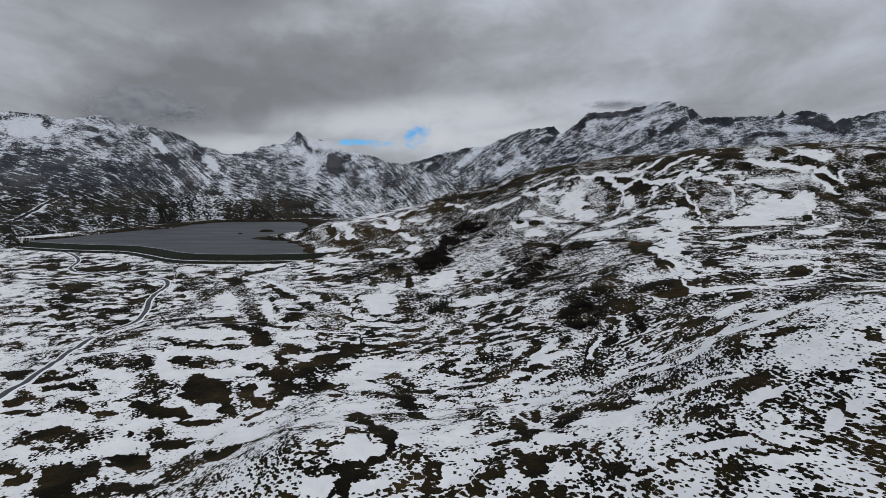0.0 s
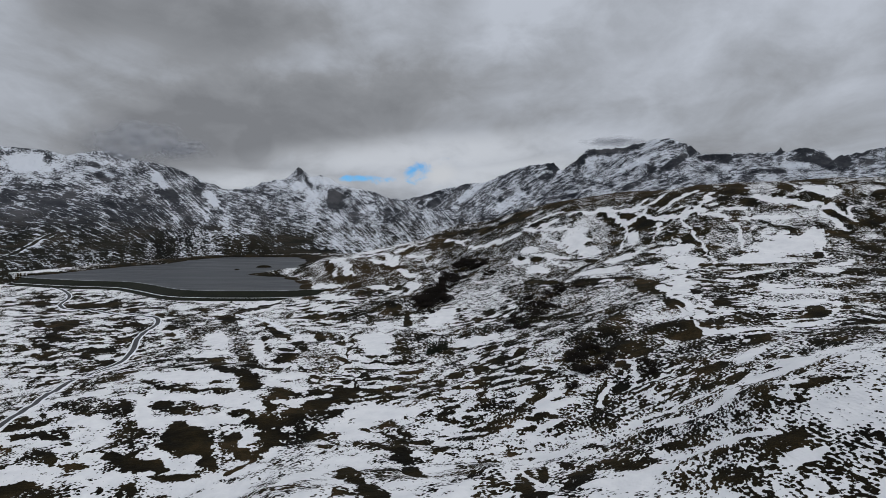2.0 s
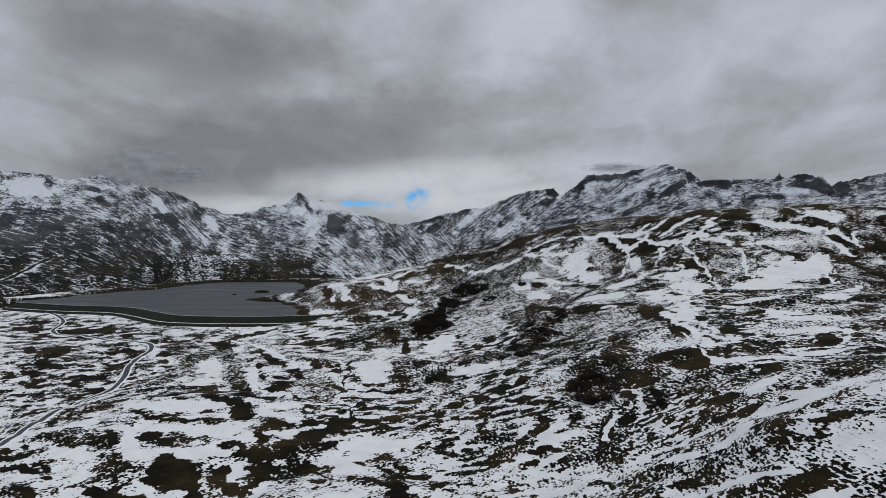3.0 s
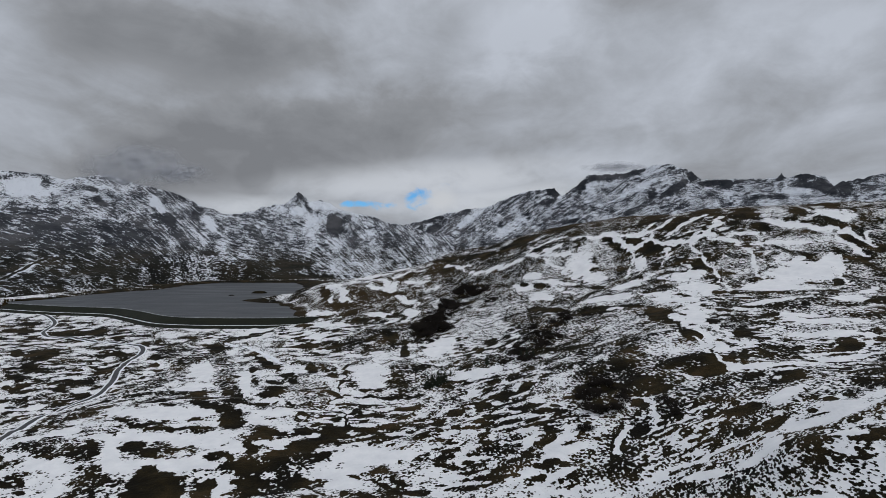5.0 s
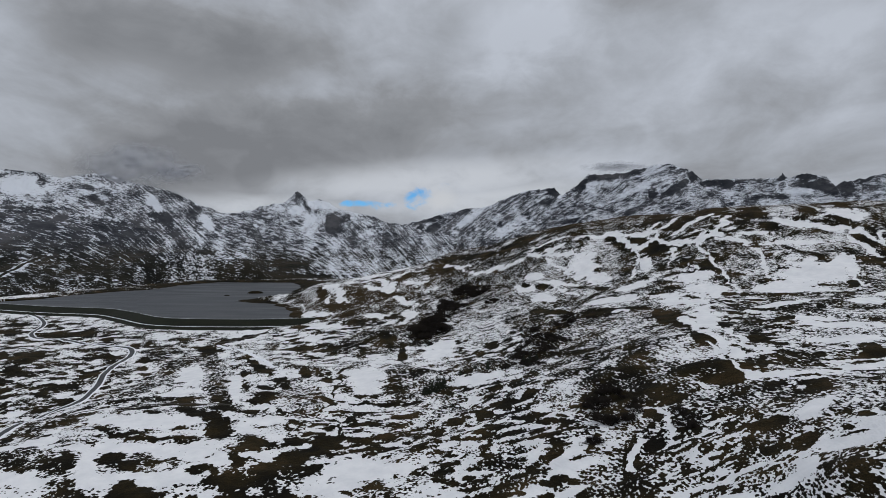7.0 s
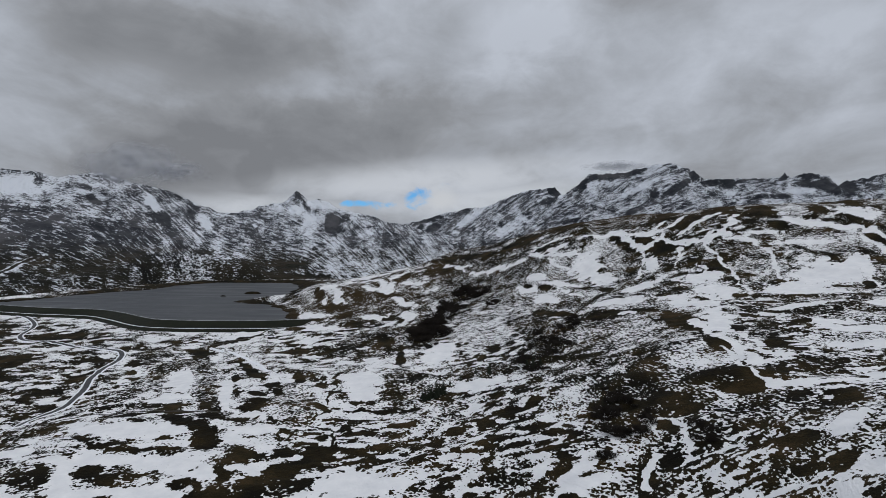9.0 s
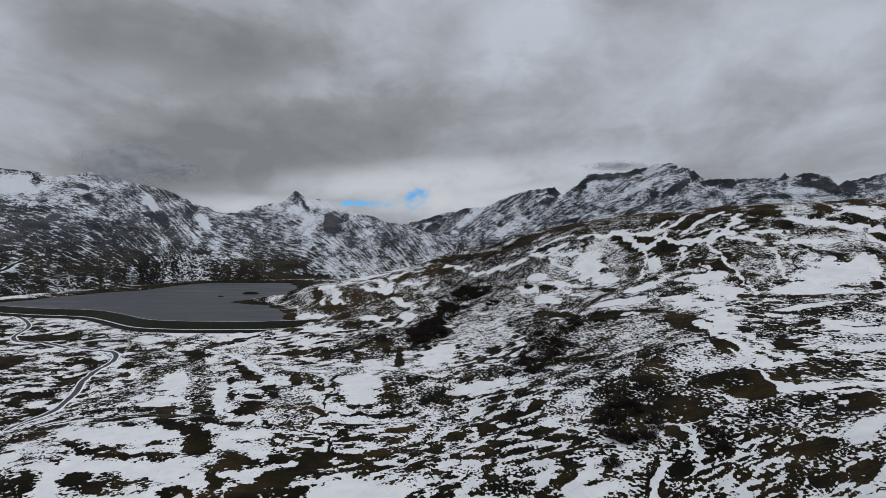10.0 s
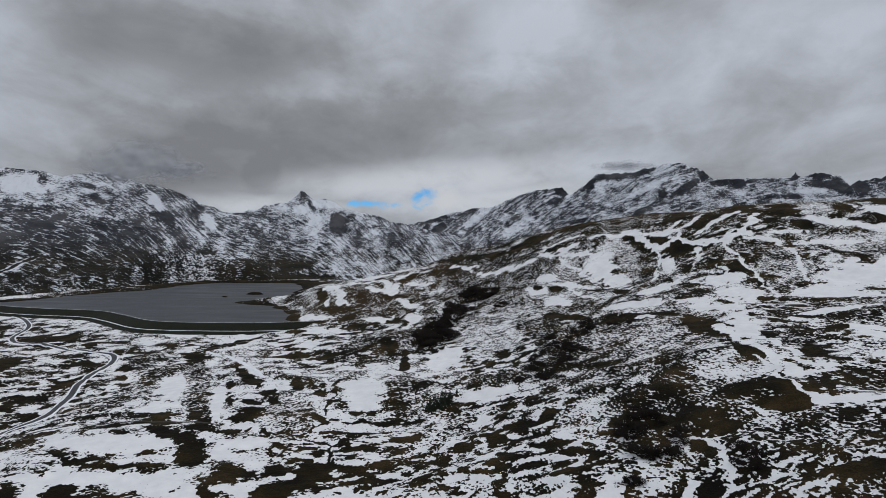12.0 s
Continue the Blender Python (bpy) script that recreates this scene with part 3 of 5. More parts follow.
OPEN_TURF_B = [
    (-212, 929, 47, 10.8, -74), (-601, 921, 33, 15.3, -29), (142, 917, 18.2, 7.4, -43), (304, 906, 48, 17.4, 55), (-128, 887, 21, 9.1, 62),
    (-164, 874, 12.2, 4.5, -35), (355, 869, 44, 21, 50), (-580, 864, 48, 16.4, -43), (-218, 859, 17.4, 9.4, -25), (236, 853, 43, 11.7, -79),
    (309, 849, 37, 19.3, 37), (253, 837, 21, 9.7, -60), (-182, 836, 22, 9.2, -66), (-105, 834, 22, 14.7, -2), (-65, 833, 14.5, 7.1, -50),
    (390, 832, 34, 16.6, 69), (-486, 829, 41, 18.2, -53), (-448, 826, 45, 13.6, -60),
]
OPEN_TURF_C = [
    (357, 824, 12.7, 11.7, 79), (105, 820, 9.4, 3.9, -54), (491, 819, 38, 15.2, 73), (390, 811, 16.9, 10.8, 78), (260, 803, 28, 13.3, -88),
    (120, 801, 11.9, 6.1, -66), (438, 791, 20, 11, 72), (-395, 776, 16.5, 5.7, -55), (432, 758, 14.1, 4.3, -38), (-343, 742, 14.7, 6.4, -52),
    (177, 740, 14.4, 5.5, -82), (270, 732, 16, 8.3, 81), (-24, 730, 43, 11.3, -87), (-252, 724, 32, 15.4, -58), (-156, 713, 21, 12.3, -1),
    (446, 712, 10.2, 7.9, -26), (-119, 711, 10.5, 4.4, -67), (283, 711, 14.5, 6.7, 69),
]
OPEN_TURF_D = [
    (-57, 709, 17.6, 8.4, -78), (112, 699, 34, 9.3, -58), (-461, 696, 35, 7.2, -53), (-353, 696, 22, 13, -19), (444, 696, 22, 9.1, 74),
    (-423, 679, 46, 15.7, -63), (-298, 672, 18.3, 6.4, -52), (24, 671, 5, 2.6, -59), (224, 657, 14.9, 11.7, 31), (424, 655, 15.2, 4.5, 53),
    (279, 655, 16.9, 7.1, 65), (-38, 654, 43, 4.5, -86), (209, 648, 13.5, 4.9, -62), (-283, 635, 9.9, 5.8, -59), (46, 632, 13.5, 6.6, 83),
    (159, 629, 32, 13.4, -32), (-168, 625, 54, 7.1, -61), (-394, 622, 21, 12.7, -44),
]
OPEN_TURF_E = [
    (-323, 622, 24, 10, -73), (260, 614, 7.7, 7.3, -66), (-268, 613, 8.6, 5, -43), (35, 608, 9.3, 3.9, 84), (-176, 604, 24, 2.9, -71),
    (366, 601, 15.5, 5.9, 56), (-120, 594, 18.3, 5.4, -75), (-380, 587, 15.8, 8.4, -29), (266, 577, 7.9, 6.1, -42), (-322, 571, 15.7, 10.4, -15),
    (-136, 571, 11.2, 8.8, 7), (-95, 569, 13.7, 4.5, -65), (-362, 566, 10.1, 7.5, -17), (185, 559, 41, 11.9, 78), (-361, 555, 8.6, 4, -38),
    (-155, 548, 15.9, 3.6, -65), (-142, 548, 15, 5.4, -39), (-124, 548, 7.5, 3.5, -70),
]
OPEN_TURF_F = [
    (-293, 536, 15, 5.6, -32), (293, 533, 6.6, 4.5, 53), (344, 529, 11.5, 3.8, 34), (-61, 519, 5.9, 5, -62), (-288, 514, 7.4, 2.9, -39),
    (14, 514, 8.8, 4.2, -21), (-129, 512, 7.6, 5.3, -49), (-188, 510, 13.7, 9.4, -79), (-164, 509, 15.1, 4.7, -67), (206, 508, 15.4, 4.6, 75),
    (-134, 507, 9.1, 6.7, -45), (248, 507, 13.8, 7.1, 15), (-72, 504, 4.2, 3, 27), (-80, 502, 12.1, 3.9, -59), (-154, 498, 12.3, 5.4, -67),
    (63, 495, 8.2, 5.9, 43), (38, 487, 9.8, 3.2, -43), (54, 486, 11.9, 7.6, -89),
]
OPEN_TURF_G = [
    (-110, 481, 9.9, 1.7, -58), (-169, 476, 21, 7.2, -40), (30, 468, 5.3, 3.5, 51), (-24, 466, 9.5, 7, 16), (171, 465, 22, 7.9, 80),
    (-59, 463, 7.9, 4.2, -53), (-150, 461, 13, 5.9, -58), (208, 459, 20, 7.3, 60), (-94, 456, 10.2, 2.3, -35), (-49, 455, 9.7, 3.7, 28),
    (172, 454, 7.3, 3.8, 79), (57, 452, 9.1, 6.3, 53), (-115, 450, 6.7, 3.2, -6), (47, 446, 7.1, 4.9, -42), (39, 446, 10.6, 4.9, -68),
    (-138, 443, 22, 8.7, -67), (-161, 442, 3.6, 1.5, 0), (28, 440, 9.9, 4.3, -54),
]
OPEN_TURF_H = [
    (-266, 438, 19.2, 4.5, -63), (-73, 438, 3.3, 2.7, -52), (-82, 436, 3.2, 2.6, -45), (9, 436, 8.4, 6, 58), (-205, 435, 8.7, 3.2, -41),
    (-182, 432, 6, 2.3, -42), (47, 431, 4.2, 1.8, -63), (24, 431, 5.5, 2.5, -78), (-4, 428, 8.6, 4.9, -10), (-189, 427, 6.8, 4.3, 21),
    (-31, 427, 8.6, 5.2, -15), (-195, 426, 9, 2.6, -41), (-160, 425, 8.3, 4.5, -5), (-86, 425, 9.6, 5.5, -49), (-69, 425, 14.2, 11, 7),
    (-170, 423, 5.7, 3.9, -37), (-44, 420, 12.8, 3.6, -33), (-2, 420, 9, 2.9, -43),
]
OPEN_TURF_I = [
    (-105, 417, 15, 7.5, 8), (28, 413, 5.7, 2.6, -58), (51, 411, 9, 5.8, -43), (-71, 409, 13, 6.7, -24), (244, 408, 20, 8, 54),
    (-31, 407, 8.5, 4.3, -32), (8, 403, 6.5, 3.4, -58), (-13, 401, 6.4, 5, 25), (-80, 400, 14.3, 8.6, -70), (24, 400, 12.8, 5, -33),
    (65, 399, 4.9, 2.3, -57), (176, 397, 22, 3.4, 62), (168, 396, 14.9, 2.8, 63), (-177, 395, 8.1, 5.2, -43), (156, 395, 24, 7.7, -90),
    (58, 394, 6.3, 3.8, -26), (-110, 393, 6.3, 2.4, -47), (39, 393, 7.9, 3.2, -39),
]
OPEN_TURF_J = [
    (-177, 389, 8.5, 4.1, -1), (-198, 388, 11.2, 4.1, -53), (-107, 385, 3.6, 2.6, -38), (-66, 383, 8.4, 4.2, 73), (24, 383, 4.8, 2.7, -56),
    (147, 382, 10.6, 6, -53), (121, 382, 15.1, 9.1, 85), (-123, 381, 8.4, 6.5, -12), (63, 380, 6.5, 3.2, 26), (-116, 379, 6.2, 3.3, -60),
    (-243, 379, 5.5, 2.3, -47), (-90, 377, 13.1, 6.7, -59), (53, 374, 10, 4.1, -13), (-251, 374, 6, 2.3, -48), (-276, 373, 15.6, 7.4, -39),
    (-90, 367, 6.4, 4.8, -56), (3, 367, 4.6, 2.7, -7), (106, 367, 15.3, 5, 82),
]
OPEN_TURF_K = [
    (-104, 365, 16.3, 6.2, -33), (-236, 365, 6.2, 3.3, 55), (-247, 358, 7.1, 4.2, 72), (3, 355, 11.2, 1.6, -31), (15, 354, 4.2, 3, -20),
    (-72, 352, 8.9, 6.5, 44), (-149, 351, 15.9, 8.2, -52), (-93, 351, 13.8, 4.8, -37), (52, 350, 6.6, 3.5, -14), (-115, 349, 8, 3.3, -60),
    (-231, 349, 11.9, 4.9, 14), (-210, 348, 6, 2.5, -44), (-137, 346, 12.1, 4.2, -45), (-217, 346, 13.7, 3.1, -23), (11, 344, 3.6, 1.6, -34),
    (171, 344, 18.1, 5.9, 50), (-96, 344, 13.9, 5.7, -51), (-140, 342, 24, 12.3, -53),
]
OPEN_TURF_L = [
    (-21, 341, 10, 2.9, -61), (-115, 340, 13.1, 4.5, -68), (28, 336, 5, 3.7, -9), (-203, 336, 4.6, 2.5, -22), (0, 335, 3.4, 1.8, -26),
    (-118, 335, 6.3, 2.4, -68), (53, 330, 5.4, 2.6, -9), (23, 330, 9.8, 2.7, -30), (94, 330, 11.7, 4.7, 77), (-124, 329, 5.8, 3.7, -43),
    (47, 327, 5.1, 2.9, -26), (83, 327, 13.2, 3.8, 76), (-240, 326, 7.7, 7.2, 17), (35, 325, 3.3, 1.8, -39), (-10, 325, 6.1, 4.5, -30),
    (-104, 323, 9.2, 4.1, -68), (-171, 322, 6.8, 3.9, -46), (-30, 321, 15.5, 2.8, -53),
]
OPEN_TURF_M = [
    (-199, 317, 8.9, 2.5, -48), (-119, 316, 11.4, 5.1, -63), (132, 314, 10.5, 5.7, -34), (-152, 314, 16.8, 8.3, -20), (-233, 314, 6.9, 4.5, 29),
    (-184, 311, 10.4, 2.8, 1), (-219, 309, 4.9, 1.9, -15), (-2, 308, 4, 3, -42), (-20, 306, 15.3, 3.5, -71), (-179, 302, 4.1, 1.4, 0),
    (-128, 300, 15.9, 3.3, -10), (-144, 290, 6.5, 2.5, -60), (155, 288, 5.7, 2.7, 76), (123, 288, 8.1, 4.5, 64), (-194, 288, 9, 5.3, 7),
    (51, 288, 4.2, 1.1, -50), (-156, 287, 4, 1.5, -58), (129, 284, 8.6, 6, 52),
]
OPEN_TURF_N = [
    (-145, 283, 4, 1.5, -60), (143, 280, 3.1, 2, 71), (40, 280, 9.5, 1.9, -83), (-13, 279, 17.6, 5.2, -78), (65, 275, 9.8, 3.1, -53),
    (-128, 273, 10.3, 6.6, -2), (141, 272, 4, 1.7, -60), (-193, 272, 6, 2.4, -14), (-38, 266, 21, 5.5, -74), (-143, 260, 13.1, 7, -42),
    (50, 258, 5.7, 3.4, 77), (-133, 254, 6.4, 2.9, -47), (-156, 254, 7.3, 2.9, -53), (-192, 253, 6.3, 3.1, -25), (-94, 251, 6.2, 3.5, -35),
    (138, 248, 5.2, 2, 49), (-99, 248, 11.2, 4, -45), (39, 247, 13.9, 1.9, 81),
]
OPEN_TURF_O = [
    (-165, 246, 16, 10.8, -33), (-181, 245, 10.3, 5.3, -13), (31, 242, 21, 4.4, 86), (64, 241, 12.6, 7.3, -61), (87, 240, 7.9, 3.6, -60),
    (-27, 238, 16.3, 5.6, -73), (52, 237, 12.7, 7, 50), (74, 236, 6, 3.7, -51), (115, 234, 10.1, 4.6, 79), (108, 233, 6.3, 3.4, 85),
    (-133, 233, 8.6, 3, -37), (-158, 233, 15.9, 5.6, -14), (-22, 232, 9.7, 4.1, -84), (45, 231, 7.5, 5.5, 77), (-119, 227, 8.2, 4.6, -60),
    (32, 222, 6.9, 6, -90), (-15, 218, 1.9, 1.4, 46), (148, 204, 7.6, 3.2, 72),
]
OPEN_TURF_P = [
    (-35, 202, 3.2, 1.9, -18), (26, 202, 5.4, 2, -80), (-4, 198, 7.3, 3.3, -83), (88, 198, 6.6, 5.4, -69), (33, 193, 4.9, 3.1, -33),
    (-34, 191, 4.6, 2.4, -63), (-52, 191, 3.9, 2, -24), (29, 189, 7.3, 5, -84), (16, 189, 4.2, 3.1, -24), (-5, 187, 4.1, 3.2, -40),
    (79, 184, 4.3, 2.3, -34), (11, 183, 2.7, 1.5, -25), (52, 180, 6, 4.6, -85), (29, 178, 3.9, 2.9, -85), (34, 172, 2.6, 1.7, 86),
]
OPEN_TURF = OPEN_TURF_A + OPEN_TURF_B + OPEN_TURF_C + OPEN_TURF_D + OPEN_TURF_E + OPEN_TURF_F + OPEN_TURF_G + OPEN_TURF_H + OPEN_TURF_I + OPEN_TURF_J + OPEN_TURF_K + OPEN_TURF_L + OPEN_TURF_M + OPEN_TURF_N + OPEN_TURF_O + OPEN_TURF_P
TURF_LINES_A = [
    (3.8, [(-223, 496), (-198, 496), (-166, 498)]),
    (4, [(-344, 736), (-315, 736), (-300, 762), (-285, 782)]),
    (1.2, [(-90, 607), (-84, 557), (-77, 513)]),
    (1.3, [(-80, 481), (-75, 497)]),
    (1.2, [(-68, 466), (-62, 442), (-56, 426)]),
    (4.6, [(-154, 482), (-135, 478), (-121, 484)]),
    (1.9, [(-70, 414), (-47, 414), (-31, 419)]),
    (2.2, [(-60, 397), (-46, 404), (-33, 407)]),
    (2.8, [(-67, 502), (-42, 499), (-17, 502)]),
    (2.5, [(-72, 479), (-37, 484)]),
    (6.4, [(-255, 755), (-238, 772), (-224, 815)]),
    (5.2, [(-134, 697), (-115, 693), (-100, 712)]),
    (3.3, [(-97, 691), (-82, 714), (-59, 734)]),
    (2.6, [(-1, 512), (20, 508)]),
]
TURF_LINES_B = [
    (2.2, [(-90, 346), (-99, 320), (-104, 297)]),
    (2.1, [(-23, 220), (-25, 208), (-29, 202), (-38, 206)]),
    (1.4, [(-47, 355), (-36, 349), (-25, 333)]),
    (1.4, [(18, 216), (28, 213), (37, 219)]),
    (4.1, [(-135, 275), (-128, 273), (-123, 284)]),
]
TURF_LINES = TURF_LINES_A + TURF_LINES_B
SNOW_LINES_A = [
    (1.6, [(-246, 739), (-198, 689), (-157, 628)]),
    (1.2, [(87, 343), (85, 329), (83, 315)]),
    (1.4, [(164, 451), (168, 431), (160, 393), (161, 377)]),
    (2.4, [(179, 461), (184, 437), (192, 431)]),
    (2.2, [(198, 500), (193, 463), (197, 451)]),
    (3.5, [(191, 544), (177, 460), (172, 419)]),
    (3.7, [(161, 376), (184, 375), (211, 380), (240, 383)]),
    (1.3, [(107, 377), (108, 357), (106, 343)]),
    (1.3, [(106, 343), (101, 334), (92, 324)]),
    (1.6, [(105, 350), (115, 359), (122, 362)]),
    (1.2, [(134, 402), (135, 385), (138, 378)]),
    (2, [(79, 286), (90, 287), (102, 285), (111, 281)]),
]
SNOW_LINES_B = [
    (5.1, [(-206, 1128), (-162, 993), (-151, 952)]),
    (5.8, [(-198, 1140), (-152, 985)]),
    (4.7, [(-172, 1048), (-148, 962), (-136, 941)]),
    (14, [(-154, 1187), (-125, 1168)]),
    (6.4, [(-126, 1130), (-82, 982), (-75, 1006)]),
    (7.2, [(-121, 1012), (-81, 971)]),
    (5.4, [(-70, 939), (-43, 901)]),
    (6.3, [(-78, 1035), (-61, 1058)]),
    (5.1, [(-57, 1001), (-21, 973)]),
    (5.3, [(5, 1043), (27, 998), (40, 992)]),
    (2, [(27, 1003), (35, 974)]),
    (6.5, [(42, 945), (78, 921), (109, 908)]),
    (4.7, [(122, 915), (151, 877), (191, 853)]),
    (2.7, [(136, 878), (149, 845), (157, 812)]),
    (5.1, [(147, 898), (164, 903), (172, 906)]),
]
SNOW_LINES_C = [
    (5.3, [(129, 936), (176, 926)]),
    (5.2, [(188, 906), (216, 891)]),
    (3.8, [(224, 898), (235, 863), (245, 821)]),
    (3.8, [(245, 821), (266, 831), (277, 840)]),
    (6.9, [(224, 898), (247, 865), (279, 848)]),
    (3.2, [(258, 850), (290, 877)]),
    (2.1, [(245, 821), (231, 783), (212, 740)]),
    (3.6, [(136, 793), (144, 765), (151, 735)]),
    (4.6, [(159, 629), (167, 619)]),
    (4.8, [(266, 853), (293, 855), (319, 874)]),
    (4.7, [(292, 822), (318, 833), (346, 848)]),
    (4.3, [(322, 784), (338, 797), (360, 823)]),
    (6, [(285, 794), (303, 781), (324, 781)]),
    (3.3, [(263, 842), (277, 803), (282, 787)]),
]
SNOW_LINES_D = [
    (1.7, [(274, 781), (263, 758), (251, 734)]),
    (2, [(298, 776), (292, 725), (287, 686), (278, 647), (271, 616)]),
    (2.3, [(274, 727), (264, 695)]),
    (2.3, [(340, 746), (342, 718), (329, 682), (319, 652)]),
    (6.7, [(399, 782), (416, 765), (429, 743), (451, 719)]),
    (3.2, [(437, 711), (431, 682), (431, 660)]),
    (3.3, [(452, 712), (453, 687), (451, 677)]),
    (2.6, [(472, 714), (455, 687)]),
    (2.5, [(382, 627), (364, 587), (374, 591)]),
    (4.8, [(359, 563), (375, 567)]),
    (1.3, [(38, 279), (36, 247), (35, 237)]),
    (3.2, [(88, 230), (97, 225), (104, 218)]),
]
SNOW_LINES = SNOW_LINES_A + SNOW_LINES_B + SNOW_LINES_C + SNOW_LINES_D


def ellipse(x, y, cx, cy, long, wide, turn):
    """distance from the middle of a patch, 1 on its rim"""
    c, s = math.cos(radians(turn)), math.sin(radians(turn))
    return np.hypot(((x - cx) * c + (y - cy) * s) / long, ((y - cy) * c - (x - cx) * s) / wide)


def around(x, y, cx, cy, size):
    return np.nonzero((np.abs(x - cx) < size) & (np.abs(y - cy) < size))


def bare_cover(x, y, z):
    """how far the turf shows through the snow (below 0 closed snow, above 0 open turf), how tufty it is, and where the grass is dry"""
    steep, gx, gy = slope_of(x, y, z)
    rough = fbm(x, y, 17, 4, 41)
    small = micro(x, y)
    cover = -0.26 + 0.36 * step(-80, 100, x) + 0.9 * np.clip(steep - 0.18, -0.2, 0.5) + 0.35 * fbm(x, y, 120, 3, 51) + 0.8 * rough + 0.7 * small
    grain = 0.75 + 0.2 * step(-80, 100, x)
    cover = cover + 0.55 * step(1350, 1600, y)
    # the wind keeps the crest and the brows above the lake bare
    ridge, _ = along(x, y, CREST)
    cover = cover + 1.0 * (1 - step(15, 60, ridge + 25 * rough)) + 0.5 * (1 - step(60, 150, ridge)) * step(900, 1000, y)
    # rims of the patches: ragged at the size of a tussock and at the size of a hummock
    rag = 0.42 * fbm(x, y, 12, 4, 81, 0.65) + 0.16 * fbm(x, y, 34, 2, 91) + 0.08

    def lay(near, w, value, tufts):
        cover[near] = cover[near] * (1 - w) + value * w
        grain[near] = grain[near] * (1 - w) + tufts * w

    for k, (cx, cy, long, wide, turn, way, length, width, value) in enumerate(STREAKED_GROUND):
        near = around(x, y, cx, cy, 1.4 * long + 5)
        c, s = math.cos(radians(way)), math.sin(radians(way))
        u, v = (x[near] * c + y[near] * s) / length, (y[near] * c - x[near] * s) / width
        w = 1 - step(0.55, 1.35, ellipse(x[near], y[near], cx, cy, long, wide, turn))
        lay(near, w, value + 1.7 * fbm(u, v + 0.3 * small[near], 1, 3, 200 + k, 0.55), 0.75)
    for patches, value, vary, tufts in ((THIN_TUSSOCKS, -0.30, 0.4, 1.0), (TUSSOCKS, -0.05, 0.4, 1.1), (DENSE_TUSSOCKS, 0.42, 0.5, 1.05),
                                        (SNOW_FIELDS, -1.0, 0.4, 0.5), (OPEN_TURF, 0.9, 0.5, 0.6)):
        for cx, cy, long, wide, turn in patches:
            near = around(x, y, cx, cy, 1.5 * long + 5)
            r = ellipse(x[near], y[near], cx, cy, long, wide, turn) + rag[near]
            lay(near, 1 - step(0.72, 1.2, r), value + vary * rough[near], tufts)
    wx, wy = x + 5 * fbm(x, y, 30, 3, 61), y + 5 * fbm(x, y, 30, 3, 71)
    for lines, value in ((TURF_LINES, 1.0), (SNOW_LINES, -1.1)):
        for width, pts in lines:
            near = np.nonzero((x > min(p[0] for p in pts) - 30) & (x < max(p[0] for p in pts) + 30) & (y > min(p[1] for p in pts) - 30) & (y < max(p[1] for p in pts) + 30))
            d, _ = along(wx[near], wy[near], pts)
            lay(near, 1 - step(0.5, 1.3, d / width + 1.6 * rag[near]), value, 0.5)
    # wet dark margin of the lake
    bank_ = inside(x, y, SHORE)
    cover = cover + 1.6 * (1 - step(-12, -3, bank_)) + 1.1 * (1 - step(4, 16 + 60 * step(1100, 1300, y), np.abs(bank_ - 4 + 8 * rough)))
    # less turf shows on the near slope
    cover = cover - 0.32 * (1 - step(230, 400, y + 0.2 * x)) * step(-60, 60, x) - 0.08 * (1 - step(250, 400, y))
    dry = np.maximum(1 - step(30, 150, ridge + 30 * rough), 0.8 * (1 - step(60, 190, np.hypot(x + 130, (y - 1010) * 0.8) + 30 * rough)))
    return cover, grain, dry


# ---- ground ----
turns = np.concatenate([np.linspace(-180, -55, 36)[:-1], np.linspace(-55, -41, 50)[:-1], np.linspace(-41, 41, 900), np.linspace(41, 55, 50)[1:], np.linspace(55, 180, 36)[1:]])
reach = np.concatenate([np.linspace(2, 150, 30)[:-1], np.geomspace(150, 1500, 600), np.geomspace(1500, 4900, 80)[1:]])
gx_, gy_ = fan(turns, reach)
gz_ = land(gx_, gy_)
bare_, grain_, dry_ = bare_cover(gx_, gy_, gz_)
ground = link_grid("ground", gx_, gy_, gz_, MEADOW, {"bare": bare_, "grain": grain_, "dry": dry_})
tagged(ground, "brown alpine meadow under thin patchy melting snow", "ground", kind="structure")


